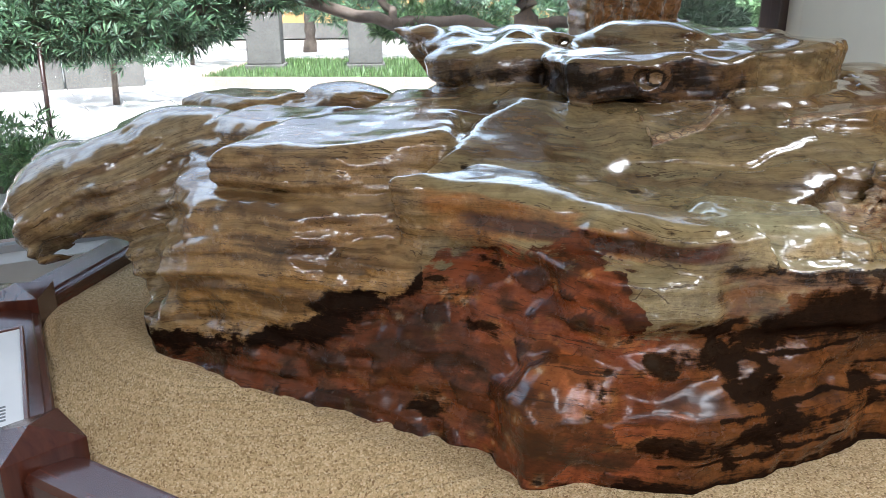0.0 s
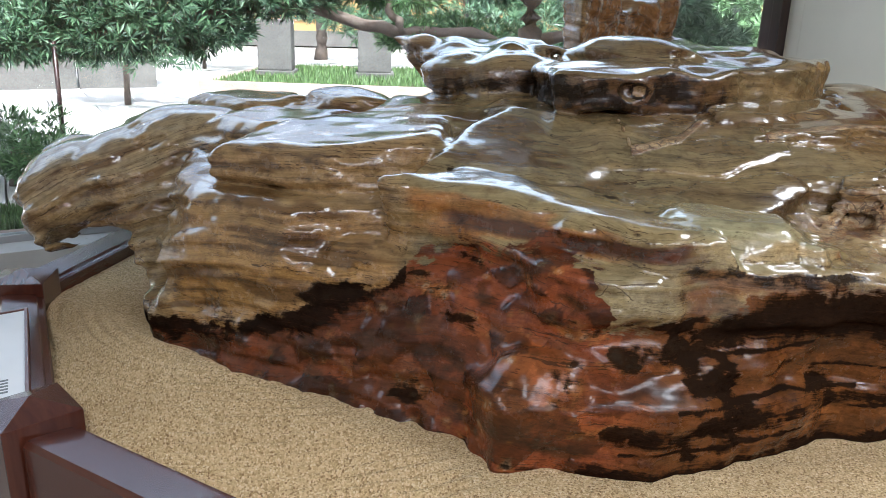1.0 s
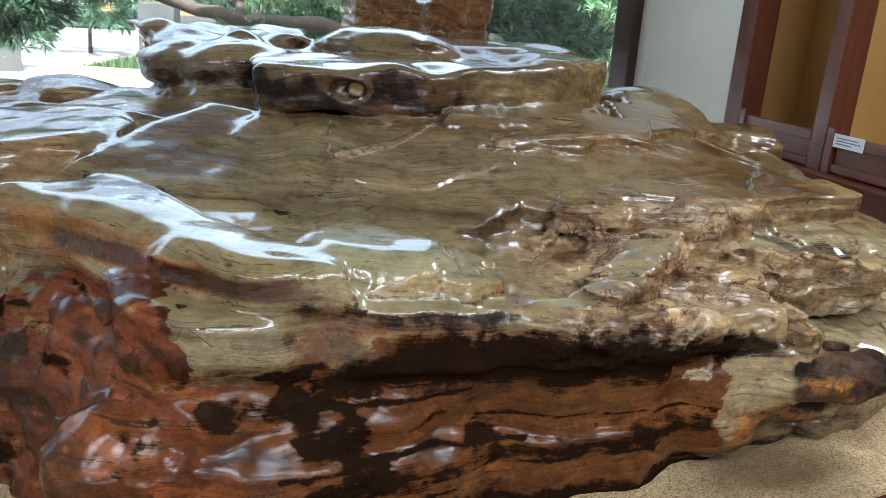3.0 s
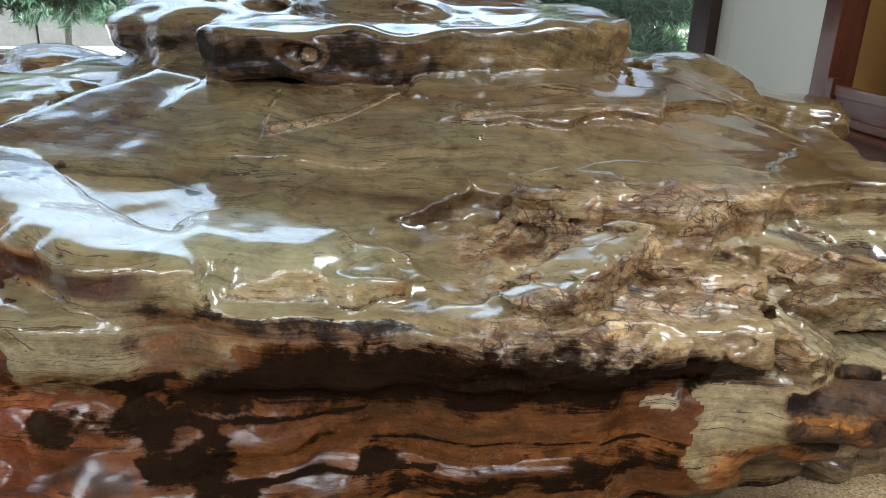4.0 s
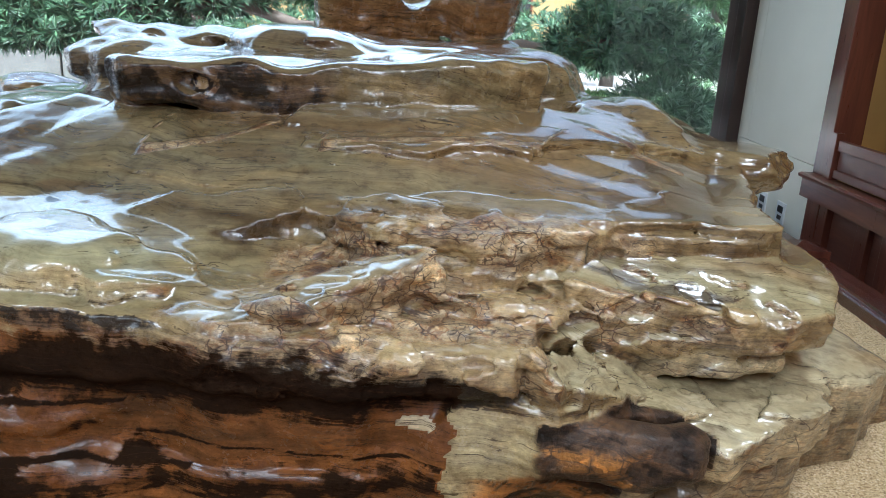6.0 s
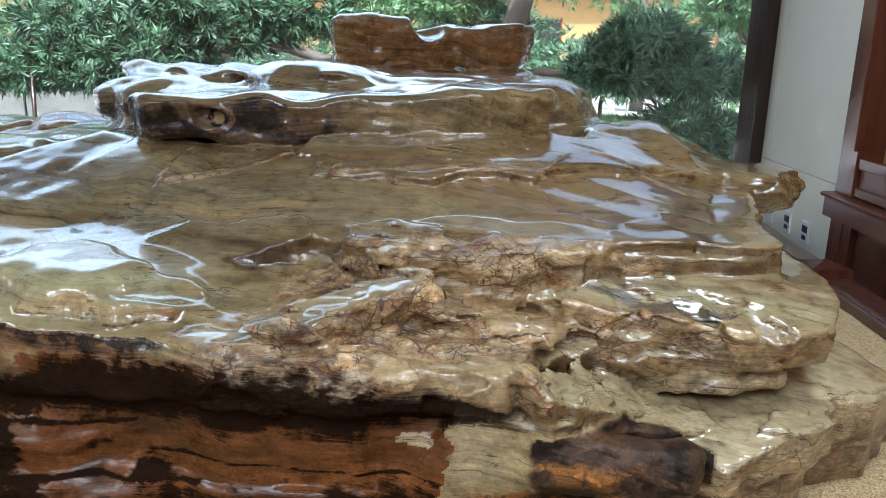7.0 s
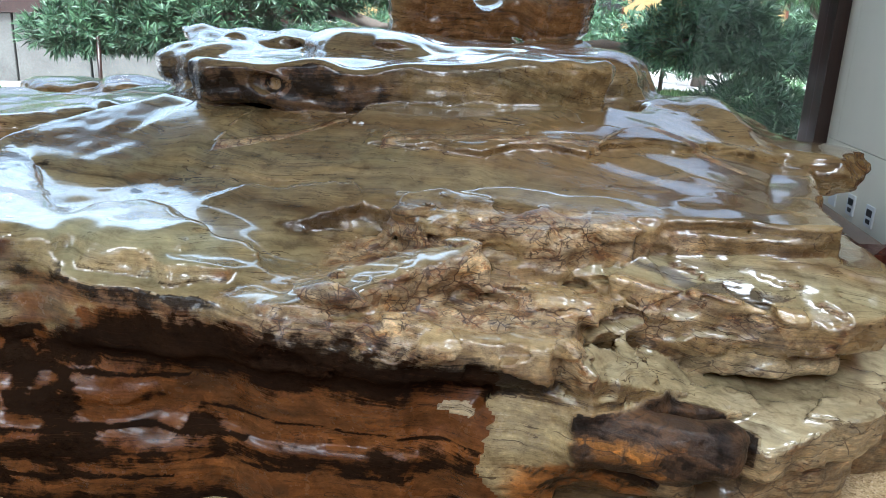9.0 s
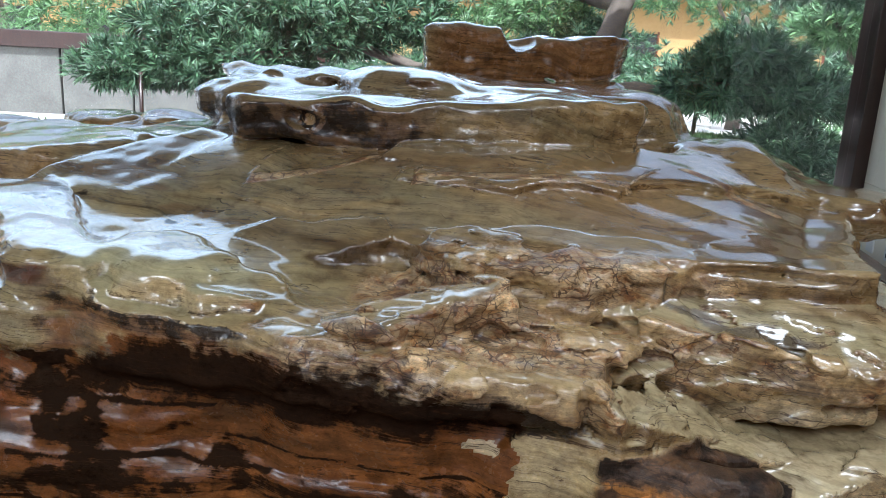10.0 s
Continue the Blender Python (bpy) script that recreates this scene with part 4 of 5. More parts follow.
    black_and_shade = np.maximum(black_and_shade, np.where(y < 0.75, 0.03 * (1 - np.hypot((x - 0.55) / 0.22, (z - 0.27) / 0.17)) + 0.14 * mid + 0.1 * fine - 0.045, -1))
    # long dark seams along the lower front
    wave = 0.012 * mid + 0.006 * fine
    for z0, fall, x0, x1, half_width in ((.262, -.05, .92, 1.68, .003), (.205, -.02, .5, 1.08, .004), (.125, .0, .82, 1.5, .003), (.33, .02, .55, .95, .004), (.075, .01, .3, .9, .004)):
        inside_run = (x > x0 + 0.1 * mid) & (x < x1 + 0.1 * fine)
        black_and_shade = np.maximum(black_and_shade, np.where(inside_run, 0.05 * (1 - np.abs(z - z0 - fall * (x - x0) + wave) / (1.5 * half_width)), -0.3))
    black_and_shade = np.where(front > 0.5, black_and_shade, -0.3)
    slab = 0.35 * np.interp(x, [.0, .1, .6, .9, 1.05], [-.02, .07, .06, .02, -.2]) - 0.35 * np.abs(z - 0.965) + 0.03 * mid + 0.035 * fine
    black_and_shade = np.maximum(black_and_shade, np.where((y < 2.0) & (z > 0.86) & (up < 0.6), slab, -0.3))
    knot = np.hypot((x - 0.52) / 0.026, (z - 0.99) / 0.023) + 3 * (y > 1.8)
    black_and_shade = np.where(knot < 1.0, -0.1, np.where(knot < 1.5, 0.05, np.where(knot < 2.4, -0.03, black_and_shade)))
    col = lay(col, (0.26, 0.18, 0.1), (1 - step(0.9, 1.1, knot)))
    deep = np.tile(np.array((0.175, 0.047, 0.016), np.float32), (len(p), 1))
    deep = lay(deep, (0.14, 0.051, 0.013), step(0.2, 0.5, xj))
    deep = lay(deep, (0.05, 0.02, 0.007), step(0.1, 0.35, -mid) * (0.8 - 0.35 * step(0.8, 1.1, x)))
    deep = lay(deep, (0.27, 0.105, 0.026), step(-0.1, 0.45, big + 0.5 * mid) * (0.35 + 0.4 * step(0.3, 0.7, x)))
    deep = lay(deep, (0.3, 0.13, 0.035), step(0.2, 0.4, fine + 0.4 * mid) * (1 - step(0.3, 0.5, x)) * 0.6)
    deep = lay(deep, (0.42, 0.31, 0.2), step(0.42, 0.5, fine + 0.3 * mid) * (1 - step(0.3, 0.6, x)) * 0.7)
    deep = lay(deep, (0.035, 0.016, 0.009), (1 - step(-0.35, -0.1, x + 0.25 * mid)) * (0.45 + 0.5 * mid))
    facets = np.argwhere((x < 0.5) & (x > -1.5) & (z < 0.62) & (y < 1.6))[:, 0]
    deep[facets] *= 1 + ((0.65 - 0.65 * step(0.25, 0.5, x))[facets] * shatter(x[facets], y[facets], z[facets], (0.1, 0.09, 0.06), 77))[:, None]
    patch = step(0.38, 0.42, zj) * (1 - step(0.56, 0.59, zj)) * step(0.2, 0.25, xj) * (1 - step(0.44, 0.52, xj)) * (y < 0.75)
    col = lay(col, (0.33, 0.29, 0.18), patch * (0.7 + 0.6 * fine))
    bow = np.interp(x, [1.86, 2.0, 2.12, 2.22, 2.34], [1.335, 1.325, 1.31, 1.345, 1.375]) + 0.012 * np.sin(38 * x) + 0.012 * mid
    lens = np.hypot((x - 2.12) / 0.23, 0.0 * x) ** 4 + np.abs(y - bow) / np.interp(x, [1.88, 2.05, 2.2, 2.34], [.012, .026, .03, .016])
    col = lay(col, (0.125, 0.112, 0.088), (1 - step(0.9, 1.05, lens)) * (z > 0.44) * 0.92)
    fleck = np.hypot((x - 1.605) / 0.042, (z - 0.317) / 0.018) + 0.8 * fine
    speck = (fleck < 0.9) & (y < 0.9)
    jasper, black_and_shade = np.where(speck, -0.1, jasper), np.where(speck, -0.1, black_and_shade)
    col[speck] = (0.5, 0.42, 0.3)
    # right end: cream skin, gilded dark log, pale grey block
    seen = (y < 1.16) & (z < 0.4)
    skin_patch = step(1.64, 1.74, xj) * (1 - step(1.88, 1.92, x - 0.5 * (z - 0.28) + 0.05 * mid)) * step(0.1, 0.14, zj) * (1 - step(0.36, 0.39, zj)) * seen
    col = lay(col, (0.43, 0.36, 0.22), skin_patch * (0.85 + 0.5 * fine))
    rust = step(1.72, 1.8, xj) * (1 - step(2.04, 2.1, xj)) * step(0.09, 0.11, zj) * (1 - step(0.21, 0.225, zj + 0.02 * mid)) * seen
    col = lay(col, (0.36, 0.15, 0.035), rust * 0.95)
    run = np.clip((0.33 * (x - 1.87) + 0.085 * (y - 0.9)) / 0.1161, 0, 1.05)
    off = np.sqrt((x - 1.87 - 0.33 * run) ** 2 + (y - 0.9 - 0.085 * run) ** 2 + (z - 0.285 + 0.01 * run) ** 2)
    gilt = (1 - step(0.125, 0.135, off)) * step(1.86, 1.88, x - 0.4 * np.abs(z - 0.28) + 0.05 * mid) * (1 - step(2.29, 2.31, x)) * step(0.195, 0.205, z + 0.02 * mid) * (1 - step(0.365, 0.38, z)) * (1 - step(1.03, 1.06, y - 0.26 * (x - 1.9))) * seen
    block = step(2.06, 2.14, xj) * (1 - step(0.37, 0.42, zj)) * (1 - gilt) * (1 - skin_patch)
    facet = step(1.83, 1.87, xj) * (1 - step(2.2, 2.26, xj)) * (y > 0.8) * (y < 1.32) * step(0.3, 0.33, z) * (1 - step(0.505, 0.52, z)) * step(0.45, 0.65, up)
    col = lay(col, (0.5, 0.445, 0.32), block * (0.9 + 0.4 * fine))
    col = lay(col, (0.3, 0.2, 0.11), block * step(0.15, 0.4, big) * top * 0.7)
    col = lay(col, (0.12, 0.075, 0.04), block * step(0.3, 0.5, mid) * (1 - step(0.3, 0.6, up)) * 0.6)
    # undercut beneath the block darkened here, its shade put into the colour
    col = lay(col, (0.09, 0.055, 0.03), block * (1 - step(0.13, 0.18, zj)) * 0.8)
    col = lay(col, (0.43, 0.38, 0.255), facet * 0.9)
    bare = np.maximum(gilt, np.maximum(facet, np.maximum(block, skin_patch)))
    black_and_shade = np.where(bare > 0.5, -0.2, black_and_shade)
    jasper = np.where(bare > 0.5, -0.2, jasper)
    col = lay(col, (0.085, 0.045, 0.02), gilt)
    golden = gilt * step(0.225, 0.24, z + 0.03 * mid) * (1 - step(0.31, 0.33, z + 0.03 * mid)) * (1 - step(2.1, 2.16, x + 0.12 * mid)) * step(0.05, 0.08, np.abs(fine)) * step(-0.2, -0.05, fine + 0.5 * mid)
    col = lay(col, (0.34, 0.155, 0.032), golden * (0.75 + 0.5 * fine))
    black_and_shade = np.where((gilt > 0.5) & (golden < 0.5), -0.012 + 0.06 * mid + 0.05 * fine, black_and_shade)
    col = lay(col, (0.05, 0.025, 0.01), rust * (1 - step(0.025, 0.05, np.abs(fine + 0.3 * mid))))
    rough_zone = np.clip(quartz * (0.5 + mid) * (1 - facet) + 0.3 * block * (1 - top) + 0.15 * rust, 0, 1) * step(1.0, 1.25, lens)
    apron = step(1.6, 1.75, xj) * step(1.25, 1.3, y - 0.2 * (x - 2.1) + 0.03 * mid) * step(0.5, 0.53, z) * (1 - step(0.66, 0.68, z)) * step(0.5, 0.7, up) * step(0.95, 1.1, lens)
    col = lay(col, (0.33, 0.295, 0.19), apron * (0.75 + 0.4 * band))
    rough_zone = rough_zone * (1 - 0.9 * apron)
    # pale tint on the spine paints in part of its sky reflection
    spine = (1 - step(-0.03, 0.01, polygon_distance(SPINE, x, y) + 0.02 * mid)) * step(0.5, 0.53, z) * step(0.5, 0.75, up)
    col = lay(col, (0.34, 0.29, 0.19), spine * (0.75 + 0.4 * fine))
    rough_zone = rough_zone * (1 - spine)
    pitted = np.abs(y - np.interp(x, [.4, .46, .66, .98, 1.02, 1.38, 1.68, 1.75], [1.9, 1.34, 1.45, 1.9, 1.515, 1.7, 1.86, 2.2])) + 0.02 * mid
    rough_zone = np.maximum(rough_zone, (1 - step(0.008, 0.03, pitted)) * (z > 0.74) * (z < 0.88) * 0.9)
    polish = np.clip(0.8 + 0.2 * top - 0.85 * rough_zone - 0.3 * step(0.25, 0.5, mid) * (1 - top) - 0.85 * gilt, 0, 1)
    return np.clip(col * (1 + 0.12 * fine[:, None]) * np.array([1.03, 1.0, 0.9]), 0.004, 0.9), deep, s, polish, rough_zone, jasper, black_and_shade


def worn_smooth(verts, quads, rounds=6):
    """Evens out the polished tops and, less, the flanks."""
    a, b = np.concatenate([quads[:, k] for k in range(4)]), np.concatenate([quads[:, (k + 1) % 4] for k in range(4)])
    count = np.bincount(a, minlength=len(verts)) + 1e-6
    p = verts[quads]
    face = np.cross(p[:, 2] - p[:, 0], p[:, 3] - p[:, 1])
    n = np.stack([np.bincount(quads.ravel(), np.repeat(face[:, c], 4), len(verts)) for c in range(3)], 1)
    up = np.abs(n[:, 2]) / (np.linalg.norm(n, axis=1) + 1e-9)
    x, y, z = verts.T
    ragged = step(1.0, 1.25, x) * (1 - step(1.2, 1.35, y - 0.25 * np.clip(x - 1.6, 0, 1)))
    weight = ((0.12 + 0.5 * step(0.5, 0.85, up)) * (1 - 0.9 * ragged))[:, None]
    for _ in range(rounds):
        mean = np.stack([np.bincount(a, verts[b, c], len(verts)) / count for c in range(3)], 1)
        verts = verts + weight * (mean - verts)
    return verts.astype(np.float32)


def build_log():
    sculpt_log()
    relief()
    verts, quads = skin(FIELD)
    keep = (verts[quads][:, :, 2] > -0.03).any(1)
    verts = worn_smooth(verts, quads)
    me = mesh_from("petrified_log", verts, quads[keep])
    nrm = np.zeros(len(verts) * 3, np.float32)
    me.vertices.foreach_get("normal", nrm)
    nrm = nrm.reshape(-1, 3)
    x, y, z = verts.T
    s = bedding(x, y, z)
    flank = 1 - step(0.3, 0.75, nrm[:, 2])
    crag = np.abs(noise3(x, y, z, (0.07, 0.07, 0.045), 74)) + 0.5 * np.abs(noise3(x, y, z, (0.035, 0.035, 0.025), 75))
    crag = crag * np.clip(0.2 + step(1.0, 1.25, x) * step(0.36, 0.46, z) + (1 - step(-0.5, -0.3, x)) * (1 - step(0.2, 0.34, z - 0.3 * (x + 0.75))), 0, 1)
    shift = -0.006 * flank * crag + 0.0012 * flank * noise2(s, 0.3 * x + 0.2 * y, 0.012, 71) + (0.4 + 0.6 * flank) * (0.0012 * noise3(x, y, z, 0.05, 72) + 0.0025 * noise3(x, y, z, (0.11, 0.11, 0.06), 73))
    verts = verts + nrm * shift[:, None]
    me.vertices.foreach_set("co", verts.astype(np.float32).ravel())
    me.update()
    col, deep, grain, polish, crazed, jasper, black_and_shade = colour_log(verts, nrm)
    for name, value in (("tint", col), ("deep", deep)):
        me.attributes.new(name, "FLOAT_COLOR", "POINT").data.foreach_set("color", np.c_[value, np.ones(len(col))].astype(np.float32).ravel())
    for name, value in (("grain", grain), ("polish", polish), ("crazed", crazed), ("jasper", jasper), ("black_and_shade", black_and_shade)):
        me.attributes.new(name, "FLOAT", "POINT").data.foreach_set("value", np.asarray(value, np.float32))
    me.materials.append(M_ROCK)
    return tagged(new("petrified_log", me), "huge polished petrified tree trunk, grey-tan above and red-brown below, on sand", "petrified wood")


petrified_log = build_log()

# ---- sand bed ----
POSTS = [(-1.42, .35), (.1, -.42), (3.12, 1.06), (3.52, 1.72), (2.93, 3.87), (2.52, 5.5), (-1.93, 3.0), (-2.1, 1.44)]


def inside(x, y, pts):
    hit = np.zeros(np.shape(x), bool)
    for k in range(len(pts)):
        (ax, ay), (bx, by) = pts[k], pts[k - 1]
        hit ^= ((ay > y) != (by > y)) & (x < (bx - ax) * (y - ay) / (by - ay + 1e-9) + ax)
    return hit


def build_sand():
    cell = 0.012
    xs, ys = np.arange(-2.2, 3.6, cell), np.arange(-.4, 5.6, cell)
    x, y = np.meshgrid(xs, ys, indexing="ij")
    r = np.hypot(x + 1.05, (y - 1.75) * 0.95) + 0.03 * noise2(x, y, 0.5, 81)
    rings = (1 - step(-0.35, 0.1, x)) * step(0.45, 0.5, r) * (1 - step(1.7, 2.0, r)) * step(0.0, 0.16, -0.52 * (x + 1.34) - 0.85 * (y - 1.15))
    z = 0.027 * np.sin(r * 2 * math.pi / 0.055) * rings * (0.75 + 0.4 * noise2(x, y, 0.2, 84))
    z = z + 0.004 * noise2(x, y, 0.3, 82) + 0.0035 * noise2(x, y, 0.035, 83) * (1 - 0.5 * rings)
    verts = np.c_[x.ravel(), y.ravel(), z.ravel()]
    idx = np.arange(x.size).reshape(x.shape)
    quads = np.stack([idx[:-1, :-1], idx[1:, :-1], idx[1:, 1:], idx[:-1, 1:]], -1).reshape(-1, 4)
    mid_xy = verts[quads].mean(1)
    quads = quads[inside(mid_xy[:, 0], mid_xy[:, 1], POSTS)]
    me = mesh_from("sand", verts, quads)
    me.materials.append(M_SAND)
    ob = tagged(new("sand", me), "coarse golden sand raked into rings round the log", "sand", kind="structure")
    return ob


build_sand()


# ---- timber border round the sand ----
def square_post(name, side, low, high, cap, parent, m):
    body = part(name, box_bm(-side / 2, side / 2, -side / 2, side / 2, low, high, 0.004), M_RAIL_UP, parent)
    body.matrix_local = m
    bm = bmesh.new()
    base = [bm.verts.new((sx * (side / 2 - .003), sy * (side / 2 - .003), high)) for sx, sy in ((-1, -1), (1, -1), (1, 1), (-1, 1))]
    tip = bm.verts.new((0, 0, high + cap))
    bm.faces.new(base[::-1])
    for k in range(4):
        bm.faces.new((base[k - 1], base[k], tip))
    lid = part("cap", bm, M_RAIL, body, "low pyramid cap")
    return body


def build_border():
    thing = tagged(empty("sand_bed_border"), "low polished mahogany border with square posts round the sand", "border")
    for k, (x, y) in enumerate(POSTS):
        nx, ny = POSTS[(k + 1) % len(POSTS)]
        px, py = POSTS[k - 1]
        a, b = math.atan2(ny - y, nx - x), math.atan2(y - py, x - px)
        turn = math.degrees(math.atan2(math.sin(a) + math.sin(b), math.cos(a) + math.cos(b)))
        square_post("post", .225, FLOOR, .125, .035, thing, pose(x, y, 0, 0, 0, turn))
        length = math.hypot(nx - x, ny - y)
        # the top slopes a little to the sand and carries a bead along its inner edge
        profile = [(-.1, FLOOR), (.07, FLOOR), (.07, .055), (.062, .064), (.045, .066), (.04, .078), (-.085, .088), (-.1, .075)]
        rail = part("rail", profile_bm(profile, length - .22), M_RAIL, thing)
        rail.matrix_local = pose(x, y, 0, 0, 0, math.degrees(a)) @ pose(.11, 0, 0)
    return thing


build_border()


def build_board():
    a, b = Vector((-1.47, .43, .1)), Vector((-1.93, 1.19, .1))
    turn = math.degrees(math.atan2(b.y - a.y, b.x - a.x))
    thing = tagged(empty("information_board", pose(a.x, a.y, .1, -3, 0, turn)), "white information board with dark wooden edging, lying on the border", "sign")
    part("panel", box_bm(0, .77, .012, .52, .0, .018, .003), M_CARD, thing)
    part("edging", box_bm(-.012, .782, .0, .012, -.005, .024, .002), M_WOOD, thing, "dark wooden edging")
    part("edging", box_bm(-.012, .0, .012, .53, -.005, .024, .002), M_WOOD, thing, "dark wooden edging")
    part("edging", box_bm(.77, .782, .012, .53, -.005, .024, .002), M_WOOD, thing, "dark wooden edging")
    rng = random.Random(5)
    for row in range(5):
        bm = box_bm(.05 + row * .022, .062 + row * .022, .06, .06 + rng.uniform(.12, .3), .0182, .0188)
        part("text_line", bm, M_INK, thing)
    return thing


build_board()

# ---- floor, ceiling, walls ----
ROOM_PLAN = [room(-4.0, -5.0), room(4.95, -5.0), room(4.95, 3.7), room(4.2, 3.7), room(4.2, 5.3), WIN_B, WIN_A]
ROOM_PLAN = [(p.x, p.y) for p in ROOM_PLAN]
tagged(link_bm("floor", prism_bm(ROOM_PLAN, FLOOR - .25, FLOOR), M_FLOOR), "dark brown floor of the hall", "floor", kind="structure")
eaves = [room(-5.0, -5.2), room(5.3, -5.2), room(5.3, 5.8), WIN_B + WM.to_3x3() @ Vector((.5, .5, 0)), WIN_A + WM.to_3x3() @ Vector((-.5, .5, 0))]
tagged(link_bm("ceiling", prism_bm([(p.x, p.y) for p in eaves], CEIL, CEIL + .2), M_CEIL), "plain grey ceiling", "ceiling", kind="structure")


def wall(name, u0, u1, v0, v1, z0=FLOOR, z1=CEIL, mat=M_WALL):
    ob = link_bm(name, box_bm(u0, u1, v0, v1, z0, z1), mat)
    ob.matrix_world = RM
    return tagged(ob, kind="structure")


wall("wall_west", -4.15, -4.0, -5.0, 2.95)
wall("wall_south", -4.15, 5.1, -5.15, -5.0, mat=M_WOOD_V)
wall("wall_cabinet_back", 4.95, 5.1, -5.0, 4.0, mat=M_WOOD_V)
east = link_bm("wall_east", box_bm(3.985, 4.13, 3.28, 4.7, EAST_FLOOR, EAST_CEIL), M_WALL)
east.matrix_world = EAST
tagged(east, kind="structure")
for v0, v1, z0, z1 in ((3.28, 4.4, .536, EAST_CEIL - .004), (4.404, 4.69, .536, EAST_CEIL - .004), (3.28, 4.4, -.03, .532), (4.404, 4.69, -.03, .532)):
    part("panel", box_bm(3.968, 3.9835, v0, v1, z0, z1, .0015), M_WALL, east)
skirting = link_bm("baseboard", box_bm(3.945, 3.9675, 3.29, 4.69, EAST_FLOOR, -.02, .004), M_WOOD_V)
skirting.matrix_world = EAST
tagged(skirting, kind="structure")


def wall_socket(v, z, blank):
    thing = tagged(empty("wall_socket", EAST @ pose(3.966, v, z)), "white blank wall plate" if blank else "white wall socket with dark outlets", "socket", "sockets on the wall")
    part("plate", box_bm(-.012, .0, -.062, .062, -.068, .068, .004), M_WHITE, thing)
    if not blank:
        part("outlet", box_bm(-.0145, -.0118, -.04, .04, .0, .044, .001), M_BLACK, thing, "dark outlet")
        part("outlet", box_bm(-.0145, -.0118, -.03, .03, -.046, -.018, .001), M_BLACK, thing, "dark outlet")
    return thing


wall_socket(4.245, .167, True)
wall_socket(3.915, .175, False)
wall_socket(3.605, .172, False)


# ---- window ----
def window_part(name, x0, x1, y0, y1, z0, z1, mat, parent=None, bevel=.004):
    ob = link_bm(name, box_bm(x0, x1, y0, y1, z0, z1, bevel), mat, parent)
    if parent is None:
        ob.matrix_world = WM
    return ob


window_1 = tagged(empty("window_1", WM), "wide floor-to-ceiling window with a dark timber frame", "window", kind="structure")
window_part("window_frame", -.12, .0, -.1, .12, FLOOR, CEIL, M_FRAME, window_1)
window_part("window_frame", -WIN_LEN, -WIN_LEN + .15, -.1, .12, FLOOR, CEIL, M_FRAME, window_1)
window_part("window_frame", -WIN_LEN + .15, -.12, -.05, .07, WIN_TOP, WIN_TOP + .1, M_FRAME, window_1)
tagged(window_part("wall_north", -WIN_LEN + .15, -.12, -.04, .06, WIN_TOP + .1, CEIL, M_WALL), "cream wall above the window", "wall", kind="structure")
window_part("window_sill", -WIN_LEN + .15, -.12, -.24, .1, FLOOR, -.1, M_SILL, window_1)
window_part("glazing_bead", -WIN_LEN + .15, -.12, -.03, .045, -.1, -.055, M_METAL, window_1, .003)
glass = window_part("pane", -WIN_LEN + .15, -.12, .0, .008, -.055, WIN_TOP, M_GLASS, window_1, 0)
glass.visible_shadow = False


